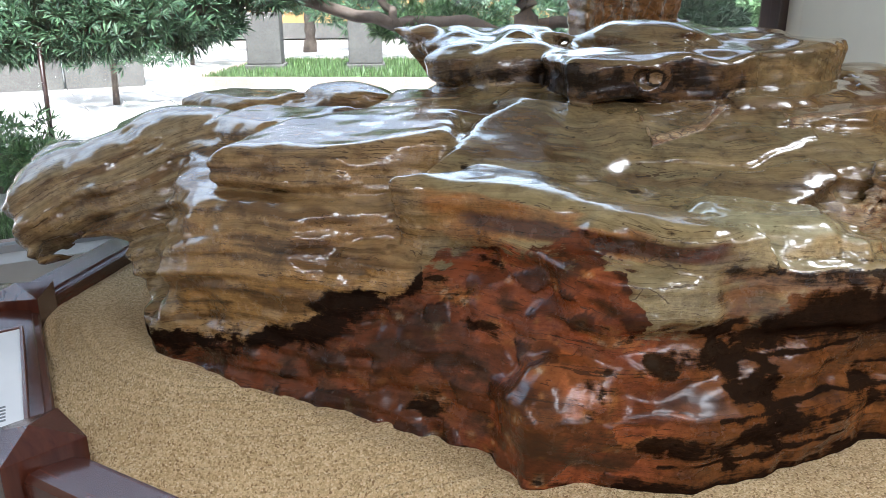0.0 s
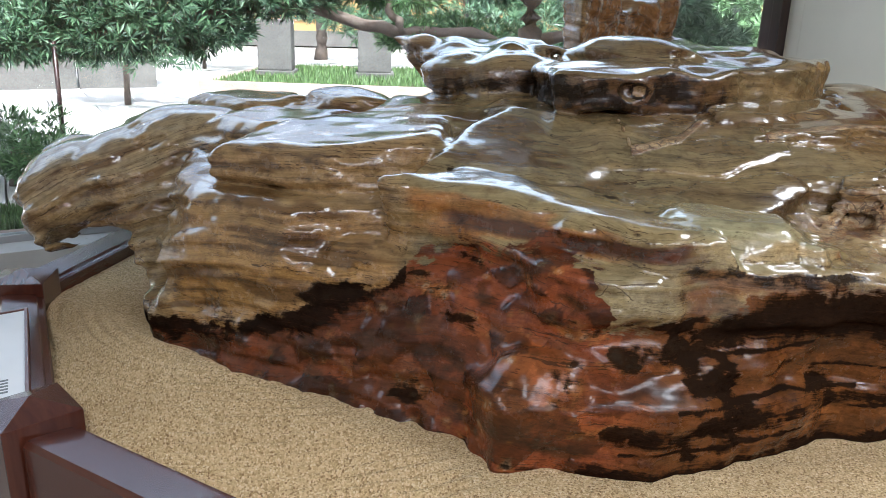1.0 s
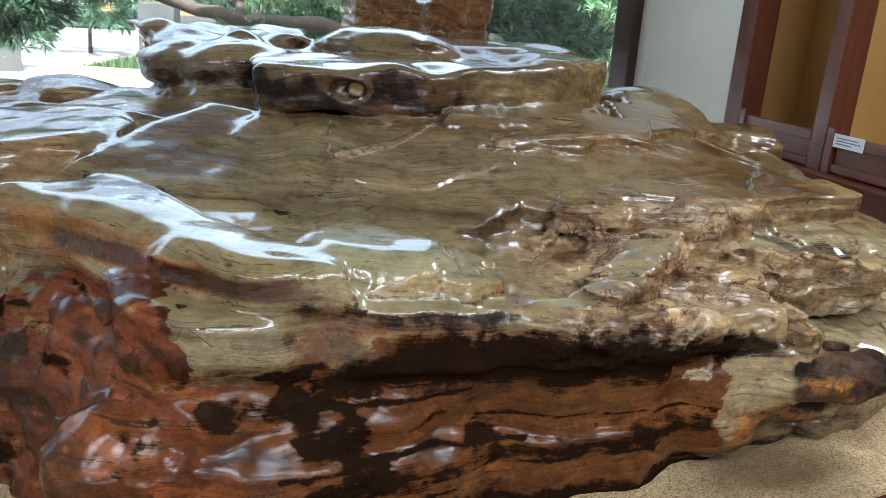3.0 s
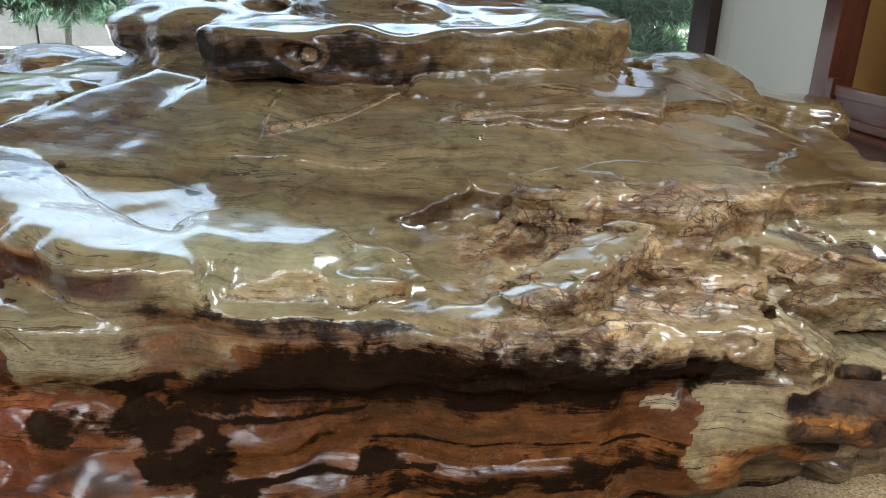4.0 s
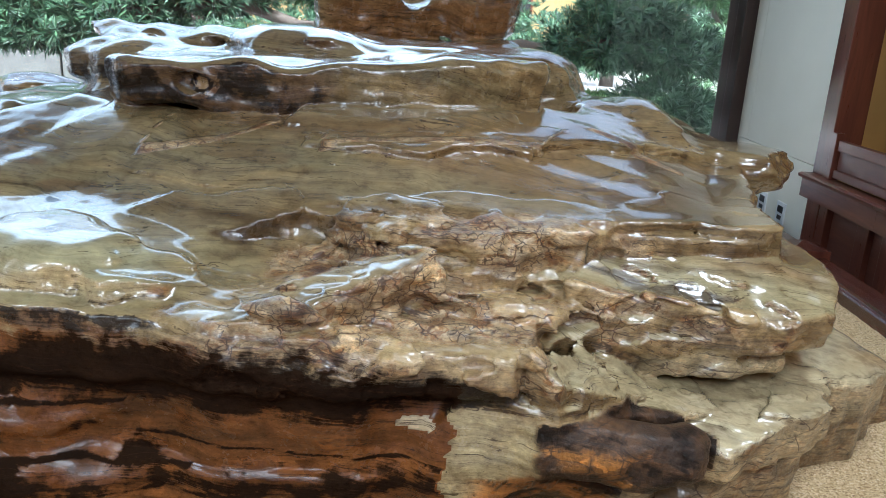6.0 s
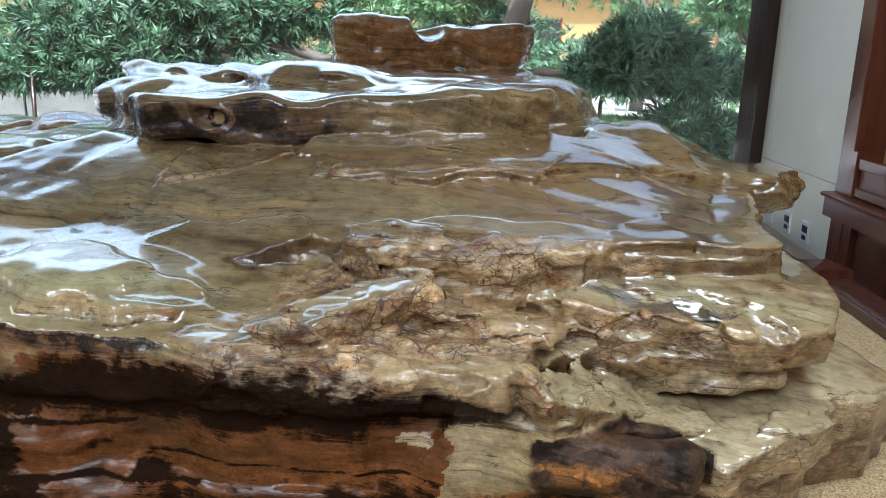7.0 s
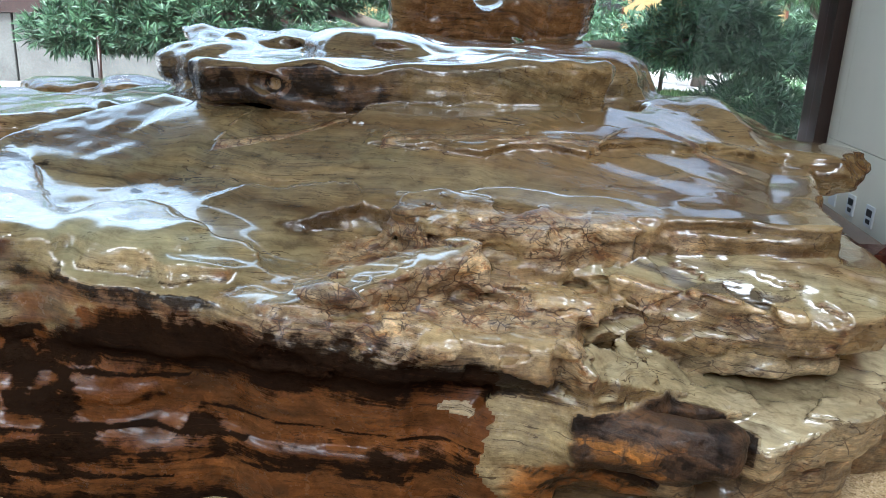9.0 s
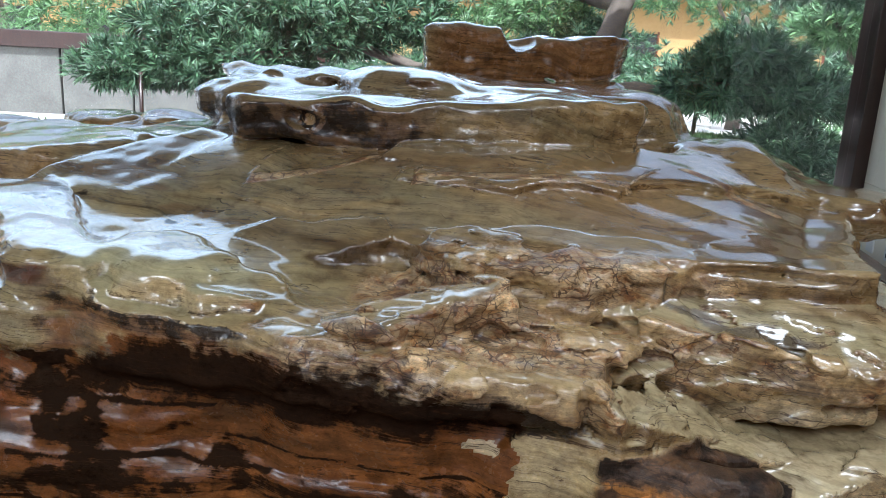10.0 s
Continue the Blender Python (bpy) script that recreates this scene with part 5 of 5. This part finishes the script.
# ---- display cabinets along the east side ----
def cabinet_bay(v1, v0, label_card, post=.16):
    """One bay of the cabinet between two posts, from v1 down to v0."""
    thing = tagged(empty("display_cabinet", EAST), "mahogany display cabinet with panelled base and a lit mustard niche", "cabinet", "display cabinets")
    part("post", box_bm(3.958, 4.13, v1, v1 + post, EAST_FLOOR, 2.7, .006), M_WOOD_UP, thing)
    part("stile", box_bm(3.962, 4.1, v1 - .1, v1 - .004, EAST_FLOOR + .12, .36, .004), M_WOOD_UP, thing)
    part("plinth", box_bm(3.93, 4.3, v0, v1 + post, EAST_FLOOR, .045, .006), M_WOOD_V, thing)
    part("base_panel", box_bm(4.0, 4.02, v0, v1 - .1, .02, .37), M_WOOD_V, thing, "recessed reddish panel")
    part("stile", box_bm(3.97, 4.02, (v0 + v1) / 2 - .2, (v0 + v1) / 2 - .08, .02, .36, .004), M_WOOD_UP, thing)
    rail = profile_bm([(0, .36), (.0, .47), (-.025, .475), (-.03, .492), (-.012, .5), (.3, .5), (.3, .36)], v1 + post - v0)
    counter = part("counter_rail", rail, M_WOOD, thing, "projecting rail with a bright moulded edge")
    counter.matrix_local = Matrix(((0, 1, 0, 3.905), (1, 0, 0, v0), (0, 0, 1, 0), (0, 0, 0, 1)))
    part("stub", box_bm(3.945, 4.0, v1 - .075, v1 - .02, .5, .76, .003), M_WOOD_UP, thing)
    part("top_rail", box_bm(3.955, 3.99, v0, v1 - .09, .665, .725, .004), M_WOOD_V, thing)
    part("bottom_rail", box_bm(3.955, 3.99, v0, v1 - .09, .515, .56, .004), M_WOOD_V, thing)
    part("low_panel", box_bm(3.972, 3.985, v0, v1 - .09, .562, .663), M_WOOD_V, thing)
    part("niche_floor", box_bm(3.995, 4.54, v0, v1 + post, .5, .64), M_MUSTARD, thing, "mustard display ledge")
    part("niche_back", box_bm(4.515, 4.54, v0, v1 + post, .64, 2.4), M_MUSTARD, thing, "mustard back panel")
    part("niche_side", box_bm(4.131, 4.51, v1 + post - .04, v1 + post, .641, 2.4), M_MUSTARD, thing)
    part("fascia", box_bm(3.94, 4.54, v0, v1 - .002, 2.405, 2.7, .005), M_WOOD_V, thing)
    if label_card:
        card = tagged(empty("label_card", EAST @ pose(3.944, v1 - .08, .66)), "small white label card on the cabinet's rail", "label")
        part("card", box_bm(0, .006, -.22, .0, 0, .075, .001), M_CARD, card)
        for z0, w in ((.05, .16), (.034, .18), (.018, .12)):
            part("text_line", box_bm(-.0008, .0002, -.02 - w, -.02, z0, z0 + .006), M_INK, card)
    return thing


cabinet_bay(3.115, 2.424, False)
cabinet_bay(2.31, 1.11, True, .112)
cabinet_bay(.99, -.6, False, .115)

# ---- fill panels added on the unseen ceiling ----
first = None
for lamp_u, lamp_v, watts in FILL_LAMPS:
    at = Matrix.Translation(room(lamp_u, lamp_v, CEIL))
    if first is None:
        first = tagged(empty("downlight", at), "large round ceiling panel, added out of view as fill light", "lamp", "ceiling downlights")
        ring = bmesh.new()
        bmesh.ops.create_cone(ring, cap_ends=False, segments=24, radius1=.62, radius2=.58, depth=.03, matrix=pose(0, 0, -.012))
        part("trim_ring", ring, M_METAL, first)
        disc = bmesh.new()
        bmesh.ops.create_circle(disc, cap_ends=True, segments=32, radius=.58, matrix=pose(0, 0, -.004, 180))
        part("diffuser", disc, M_LAMP, first)
    else:
        copy_thing(first, at)

# ---- outside: ground, paving, lawn ----
GROUND = -0.2
bm = bmesh.new()
corners = [(-600, -600), (600, -600), (600, 600), (-600, 600)]
bm.faces.new([bm.verts.new((x, y, GROUND - .06)) for x, y in corners])
tagged(link_bm("ground", bm, M_JOINT), "pale ground reaching to the horizon", "ground", kind="structure")

pavement = tagged(empty("pavement", WM), "large pale paving slabs in bright sun", "pavement", kind="structure")
slab_mesh = bpy.data.meshes.new("slab")
bm = box_bm(-.592, .592, -.592, .592, -.06, .04, .006)
bm.to_mesh(slab_mesh)
bm.free()
slab_mesh.materials.append(M_PAVE)
for i in range(-16, 5):
    for j in range(14):
        slab = new("slab", slab_mesh)
        slab.parent = pavement
        slab.matrix_local = pose(i * 1.2 + (.6 if j % 2 else 0), 1.9 + j * 1.2, GROUND - .0015 * ((i * 7 + j * 3) % 3))


def blades(count, area, height, seed, width=.006):
    """Grass blades as leaning triangles."""
    rng = np.random.RandomState(seed)
    x, y = area(rng, count)
    a, h = rng.rand(count) * 6.283, height * (0.5 + rng.rand(count))
    lean = 0.5 * h * rng.rand(count)
    dx, dy = np.cos(a), np.sin(a)
    z0 = np.zeros(count)
    p0 = np.c_[x - dy * width, y + dx * width, z0]
    p1 = np.c_[x + dy * width, y - dx * width, z0]
    p2 = np.c_[x + dx * lean, y + dy * lean, h]
    verts = np.stack([p0, p1, p2], 1).reshape(-1, 3)
    return verts, np.arange(count * 3).reshape(-1, 3)


def lawn_bed(x0, x1, y0, y1, m, tall, count, seed):
    """A lawn inside a raised kerb."""
    thing = tagged(empty("lawn_bed", m), "green lawn inside a low brown stone kerb", "lawn", kind="structure")
    part("soil", box_bm(x0 + .2, x1 - .2, y0 + .2, y1 - .2, 0, tall - .03), M_SOIL, thing)
    for k, (a, b, c, d) in enumerate(((x0, x1, y0, y0 + .2), (x0, x1, y1 - .2, y1), (x0, x0 + .2, y0 + .204, y1 - .204), (x1 - .2, x1, y0 + .204, y1 - .204))):
        part("kerb", box_bm(a, b, c, d, 0, tall, .015), M_KERB, thing)
    verts, tris = blades(count, lambda r, n: (x0 + .2 + r.rand(n) * (x1 - x0 - .4), y0 + .2 + r.rand(n) * (y1 - y0 - .4)), .09, seed, .012)
    verts[:, 2] += tall - .03
    me = mesh_from("grass", verts, tris, False)
    me.materials.append(M_LAWN)
    grass = new("grass", me)
    grass.parent = thing
    tagged(grass, "short green grass", kind="stuff")
    return thing


lawn_bed(-5.2, 6.0, 11.8, 16.4, pose(0, 0, GROUND), .2, 22000, 3)
lawn_bed(-9.0, -5.9, .25, 1.15, WM @ pose(0, 0, GROUND), .06, 9000, 4)


def pedestal(x, y, turn):
    thing = tagged(empty("stone_pedestal", pose(x, y, GROUND, 0, 0, turn)), "square rough grey stone pedestal on the lawn", "pedestal", "stone pedestals")
    part("base", box_bm(-.38, .38, -.38, .38, 0, .28, .02), M_CONC, thing)
    part("block", box_bm(-.33, .33, -.33, .33, .28, 1.25, .03), M_CONC, thing)
    return thing


pedestal(-4.35, 13.9, 8)
pedestal(-2.4, 14.1, 8)


# ---- trees ----
def tufts(pads, count, leaf, seed, per=13):
    """Rosettes of narrow leaves, thick on the outside of rounded pads (centre, radii)."""
    rng = np.random.RandomState(seed)
    sizes = np.array([r[0] * r[1] + r[0] * r[2] for _, r in pads])
    which = rng.choice(len(pads), count, p=sizes / sizes.sum())
    c = np.array([p[0] for p in pads], float)[which]
    r = np.array([p[1] for p in pads], float)[which]
    d = rng.normal(size=(count, 3))
    d /= np.linalg.norm(d, axis=1)[:, None]
    d[:, 2] = np.where(d[:, 2] < -0.3, d[:, 2] * 0.55, d[:, 2])
    rad = 0.62 + 0.42 * rng.rand(count) ** 0.6
    rad *= 1 + 0.22 * np.sin(9 * d[:, 0] + which) * np.cos(7 * d[:, 1] - which)
    at = c + d * r * rad[:, None]
    axis = d + np.array([0, 0, 0.5]) + 0.5 * rng.normal(size=(count, 3))
    axis /= np.linalg.norm(axis, axis=1)[:, None]
    side = np.cross(axis, [0.3, 0.9, 0.2])
    side /= np.linalg.norm(side, axis=1)[:, None]
    other = np.cross(axis, side)
    verts, quads = [], []
    for k in range(per):
        a = 6.283 * (k * 0.382 + 0.1 * rng.rand(count))
        open_up = 0.35 + 0.75 * rng.rand(count)
        out = side * np.cos(a)[:, None] + other * np.sin(a)[:, None]
        way = out * open_up[:, None] + axis * (1.1 - 0.6 * open_up)[:, None]
        way /= np.linalg.norm(way, axis=1)[:, None]
        flat = np.cross(way, axis)
        flat /= np.linalg.norm(flat, axis=1)[:, None] + 1e-6
        length = (leaf * (0.7 + 0.6 * rng.rand(count)))[:, None]
        wide = flat * length * 0.075
        root = at + out * 0.008
        verts.append(np.stack([root, root + way * length * 0.5 + wide, root + way * length - np.array([0, 0, 0.08]) * length, root + way * length * 0.5 - wide], 1))
    verts = np.concatenate(verts).reshape(-1, 3)
    return verts, np.arange(len(verts)).reshape(-1, 4)


def crown(parent, pads, count, leaf, seed, mat, label=""):
    verts, quads = tufts(pads, count, leaf, seed)
    me = mesh_from("crown", verts, quads, False)
    me.materials.append(mat)
    ob = new("crown", me)
    ob.parent = parent
    if label:
        ob["label"] = label
    return ob


def bent(points, n=5, wobble=0.05, seed=1):
    """Points along a wandering line through the given ones."""
    rng = random.Random(seed)
    out = []
    for a, b in zip(points, points[1:]):
        for k in range(n):
            p = Vector(a).lerp(Vector(b), k / n)
            out.append(p + Vector([rng.uniform(-wobble, wobble) for _ in range(3)]))
    return out + [Vector(points[-1])]


def branch(name, points, r0, r1, parent, seed):
    pts = bent(points, 5, 0.025, seed)
    radii = [r0 + (r1 - r0) * k / (len(pts) - 1) for k in range(len(pts))]
    return part(name, tube_bm(pts, radii, 9), M_BARK, parent, smooth=True)


# the big cloud-pruned tree outside the window
pine = tagged(empty("podocarpus_tree"), "cloud-pruned dark green podocarpus with a bent grey trunk outside the window", "tree")
branch("trunk", [(.75, 6.9, GROUND), (.35, 6.7, .7), (.3, 6.75, 1.4), (.55, 6.9, 2.2), (.5, 7.0, 3.4)], .16, .07, pine, 2)
branch("limb", [(.32, 6.7, .85), (-.3, 6.5, 1.05), (-1.0, 6.2, 1.05), (-1.9, 6.0, 1.3), (-3.0, 5.6, 1.15), (-4.2, 5.3, .95)], .085, .03, pine, 3)
branch("limb", [(-.95, 6.2, 1.05), (-1.15, 6.4, 1.35), (-1.5, 6.6, 1.8)], .05, .02, pine, 4)
branch("limb", [(.4, 6.8, 1.0), (1.1, 6.9, 1.1), (1.9, 6.9, 1.2)], .07, .025, pine, 5)
branch("limb", [(.5, 6.9, 2.0), (1.4, 7.4, 2.1), (2.2, 7.7, 2.1)], .06, .02, pine, 6)
branch("limb", [(.5, 6.9, 1.8), (-.3, 7.4, 2.0), (-1.4, 7.6, 2.2)], .06, .02, pine, 7)
crown(pine, [((-4.3, 5.25, .95), (.55, .45, .3)), ((-3.7, 5.45, 1.02), (.6, .45, .38)), ((-3.0, 5.7, 1.12), (.65, .5, .4)), ((-2.3, 6.0, 1.42), (.65, .5, .36)),
             ((-1.7, 6.4, 1.6), (.55, .5, .32)), ((-2.8, 5.9, 1.6), (.7, .5, .25)), ((-3.9, 5.5, 1.45), (.5, .4, .22))], 3400, .115, 11, M_LEAF)
crown(pine, [((-1.1, 6.7, 1.45), (.5, .45, .26)), ((-.5, 7.2, 1.75), (.5, .5, .25)), ((-.95, 6.5, 1.0), (.3, .3, .14))], 620, .11, 12, M_LEAF_LIT, "paler fresh green foliage")
crown(pine, [((1.45, 6.75, 1.1), (.5, .45, .3)), ((1.95, 6.9, 1.05), (.48, .45, .26)), ((2.32, 7.1, 1.02), (.3, .35, .22)), ((1.65, 6.8, 1.38), (.45, .45, .22)), ((2.05, 6.7, .62), (.4, .36, .2)), ((2.3, 6.9, .42), (.25, .25, .14))], 1250, .115, 13, M_LEAF)
crown(pine, [((2.3, 7.8, 2.1), (.7, .5, .28)), ((1.2, 7.5, 2.2), (.6, .5, .25)), ((.2, 7.2, 2.3), (.6, .5, .25)), ((-.6, 7.6, 2.2), (.7, .5, .25)), ((-1.7, 7.6, 2.3), (.7, .5, .25)), ((-.1, 7.4, 1.55), (.45, .4, .2))], 1700, .11, 14, M_LEAF)

prop = tagged(empty("support_pole"), "thin dark pole propping a branch of the tree", "pole")
part("shaft", tube_bm([(-3.87, 4.98, GROUND), (-3.86, 5.0, .95)], [.022, .02], 10), M_FRAME, prop, smooth=True)


def shrub(x, y, z, r, h, seed, mat, leaf=.12, count=420):
    thing = tagged(empty("shrub", pose(x, y, GROUND)), "rounded green garden shrub", "shrub", "garden shrubs")
    part("stem", tube_bm([(0, 0, 0), (.03, .02, max(.2, z - GROUND))], [.05, .03], 8), M_BARK, thing, smooth=True)
    crown(thing, [((0, 0, z - GROUND), (r, r, h)), ((r * .5, -r * .2, z - GROUND - h * .2), (r * .6, r * .6, h * .7)), ((-r * .5, .1, z - GROUND + h * .1), (r * .6, r * .5, h * .7))], count, leaf, seed, mat)
    return thing


shrub(-.55, 8.2, .95, .55, .3, 21, M_LEAF_LIT, .1, 380)
shrub(-3.9, 4.25, .15, .5, .3, 22, M_LEAF_LIT, .09, 420)
shrub(-5.4, 9.5, .9, 1.1, .8, 23, M_LEAF, .16, 500)
shrub(2.6, 9.8, .4, .9, .6, 24, M_LEAF_LIT, .13, 480)
shrub(4.2, 13.0, 1.0, 1.4, .9, 25, M_LEAF_LIT, .2, 420)
shrub(.2, 15.2, .9, 1.3, .8, 26, M_LEAF, .2, 420)
shrub(-6.8, 16.5, 1.0, 1.5, 1.0, 27, M_LEAF, .22, 420)
shrub(-10.8, 17.5, 1.2, 1.7, 1.2, 28, M_LEAF_LIT, .24, 420)


def garden_tree(x, y, h, r, seed, mat):
    thing = tagged(empty("garden_tree", pose(x, y, GROUND)), "leafy garden tree with a pale grey forked trunk", "tree", "garden trees")
    branch("trunk", [(0, 0, 0), (.1, 0, h * .4), (-.1, .1, h * .75)], .2, .1, thing, seed)
    branch("limb", [(.08, 0, h * .38), (.5, .2, h * .6), (.8, .1, h * .85)], .1, .04, thing, seed + 1)
    branch("limb", [(.0, 0, h * .45), (-.5, -.2, h * .65), (-.9, 0, h * .9)], .1, .04, thing, seed + 2)
    crown(thing, [((0, 0, h), (r, r, r * .55)), ((r * .7, .2, h * .88), (r * .6, r * .6, r * .4)), ((-r * .7, -.2, h * .86), (r * .6, r * .6, r * .4)), ((.2, -.4, h * .7), (r * .5, r * .5, r * .3))], 1100, .2, seed, mat)
    return thing


shrub(-8.2, 12.0, 1.1, 1.2, .8, 61, M_LEAF, .18, 520)
shrub(-3.0, 18.0, 1.3, 1.8, 1.2, 62, M_LEAF, .22, 520)
shrub(7.5, 20.0, 1.3, 2.0, 1.3, 63, M_LEAF_LIT, .24, 520)
shrub(-14.0, 13.0, 1.6, 1.8, 1.3, 64, M_LEAF_LIT, .22, 520)
shrub(1.6, 18.0, 1.6, 1.6, 1.2, 65, M_LEAF, .2, 520)
garden_tree(-9.8, 12.6, 3.4, 1.9, 31, M_LEAF_LIT)
garden_tree(-13.5, 20.0, 4.2, 2.6, 34, M_LEAF)
garden_tree(-5.0, 21.0, 4.0, 2.8, 37, M_LEAF)
garden_tree(.5, 20.5, 4.0, 2.6, 40, M_LEAF_LIT)
garden_tree(5.2, 18.5, 3.8, 2.4, 43, M_LEAF)
garden_tree(-20.0, 15.0, 4.5, 3.0, 46, M_LEAF_LIT)
garden_tree(3.3, 13.5, 2.6, 1.1, 49, M_LEAF_LIT)

# raised terrace with a timber coping
terrace = tagged(empty("terrace_wall", pose(-10.6, 9.6, GROUND, 0, 0, 30)), "rough grey retaining wall under a dark timber coping", "wall")
for k in range(8):
    part("stone", box_bm(-5.2 + k * 1.3, -3.93 + k * 1.3, -.2, .2, 0, 1.25, .03), M_CONC, terrace)
part("coping", box_bm(-5.3, 5.3, -.3, .3, 1.25, 1.55, .02), M_FRAME, terrace, "dark timber coping")


def house(x, y, turn, length, depth, height, seed):
    """An ochre garden building: wall, window openings with frames, eaves and a tiled roof."""
    thing = tagged(empty("garden_building", pose(x, y, GROUND, 0, 0, turn)), "ochre rendered building behind the garden trees", "building", "garden buildings")
    part("wall", box_bm(-length / 2, length / 2, 0, depth, 0, height), M_OCHRE, thing)
    part("plinth", box_bm(-length / 2 - .05, length / 2 + .05, -.06, -.002, 0, .6, .01), M_CONC, thing)
    n = int(length // 3.4)
    for k in range(n):
        cx = -length / 2 + (k + .5) * length / n
        pane = part("window", box_bm(cx - .7, cx + .7, -.03, -.004, 1.2, 2.8), M_BLACK, thing, "dark window")
        part("frame", box_bm(cx - .78, cx - .7, -.07, -.004, 1.12, 2.88, .005), M_WOOD_UP, pane)
        part("frame", box_bm(cx + .7, cx + .78, -.07, -.004, 1.12, 2.88, .005), M_WOOD_UP, pane)
        part("sill", box_bm(cx - .8, cx + .8, -.1, -.004, 1.04, 1.118, .005), M_CONC, pane)
    roof = bmesh.new()
    rings = [(-length / 2 - .7, -.9, height - .1), (length / 2 + .7, -.9, height - .1), (length / 2 + .7, depth + .9, height - .1), (-length / 2 - .7, depth + .9, height - .1)]
    low = [roof.verts.new(p) for p in rings]
    high = [roof.verts.new((-length / 2 + 1.5, depth / 2, height + 2.2)), roof.verts.new((length / 2 - 1.5, depth / 2, height + 2.2))]
    roof.faces.new(low[::-1])
    roof.faces.new((low[0], low[1], high[1], high[0]))
    roof.faces.new((low[1], low[2], high[1]))
    roof.faces.new((low[2], low[3], high[0], high[1]))
    roof.faces.new((low[3], low[0], high[0]))
    part("roof", roof, M_KERB, thing, "brown tiled roof")
    return thing


house(-6, 30, 12, 30, 8, 4.2, 1)
house(-34, 22, 50, 24, 8, 4.5, 2)
house(24, 30, -20, 26, 8, 4.2, 3)
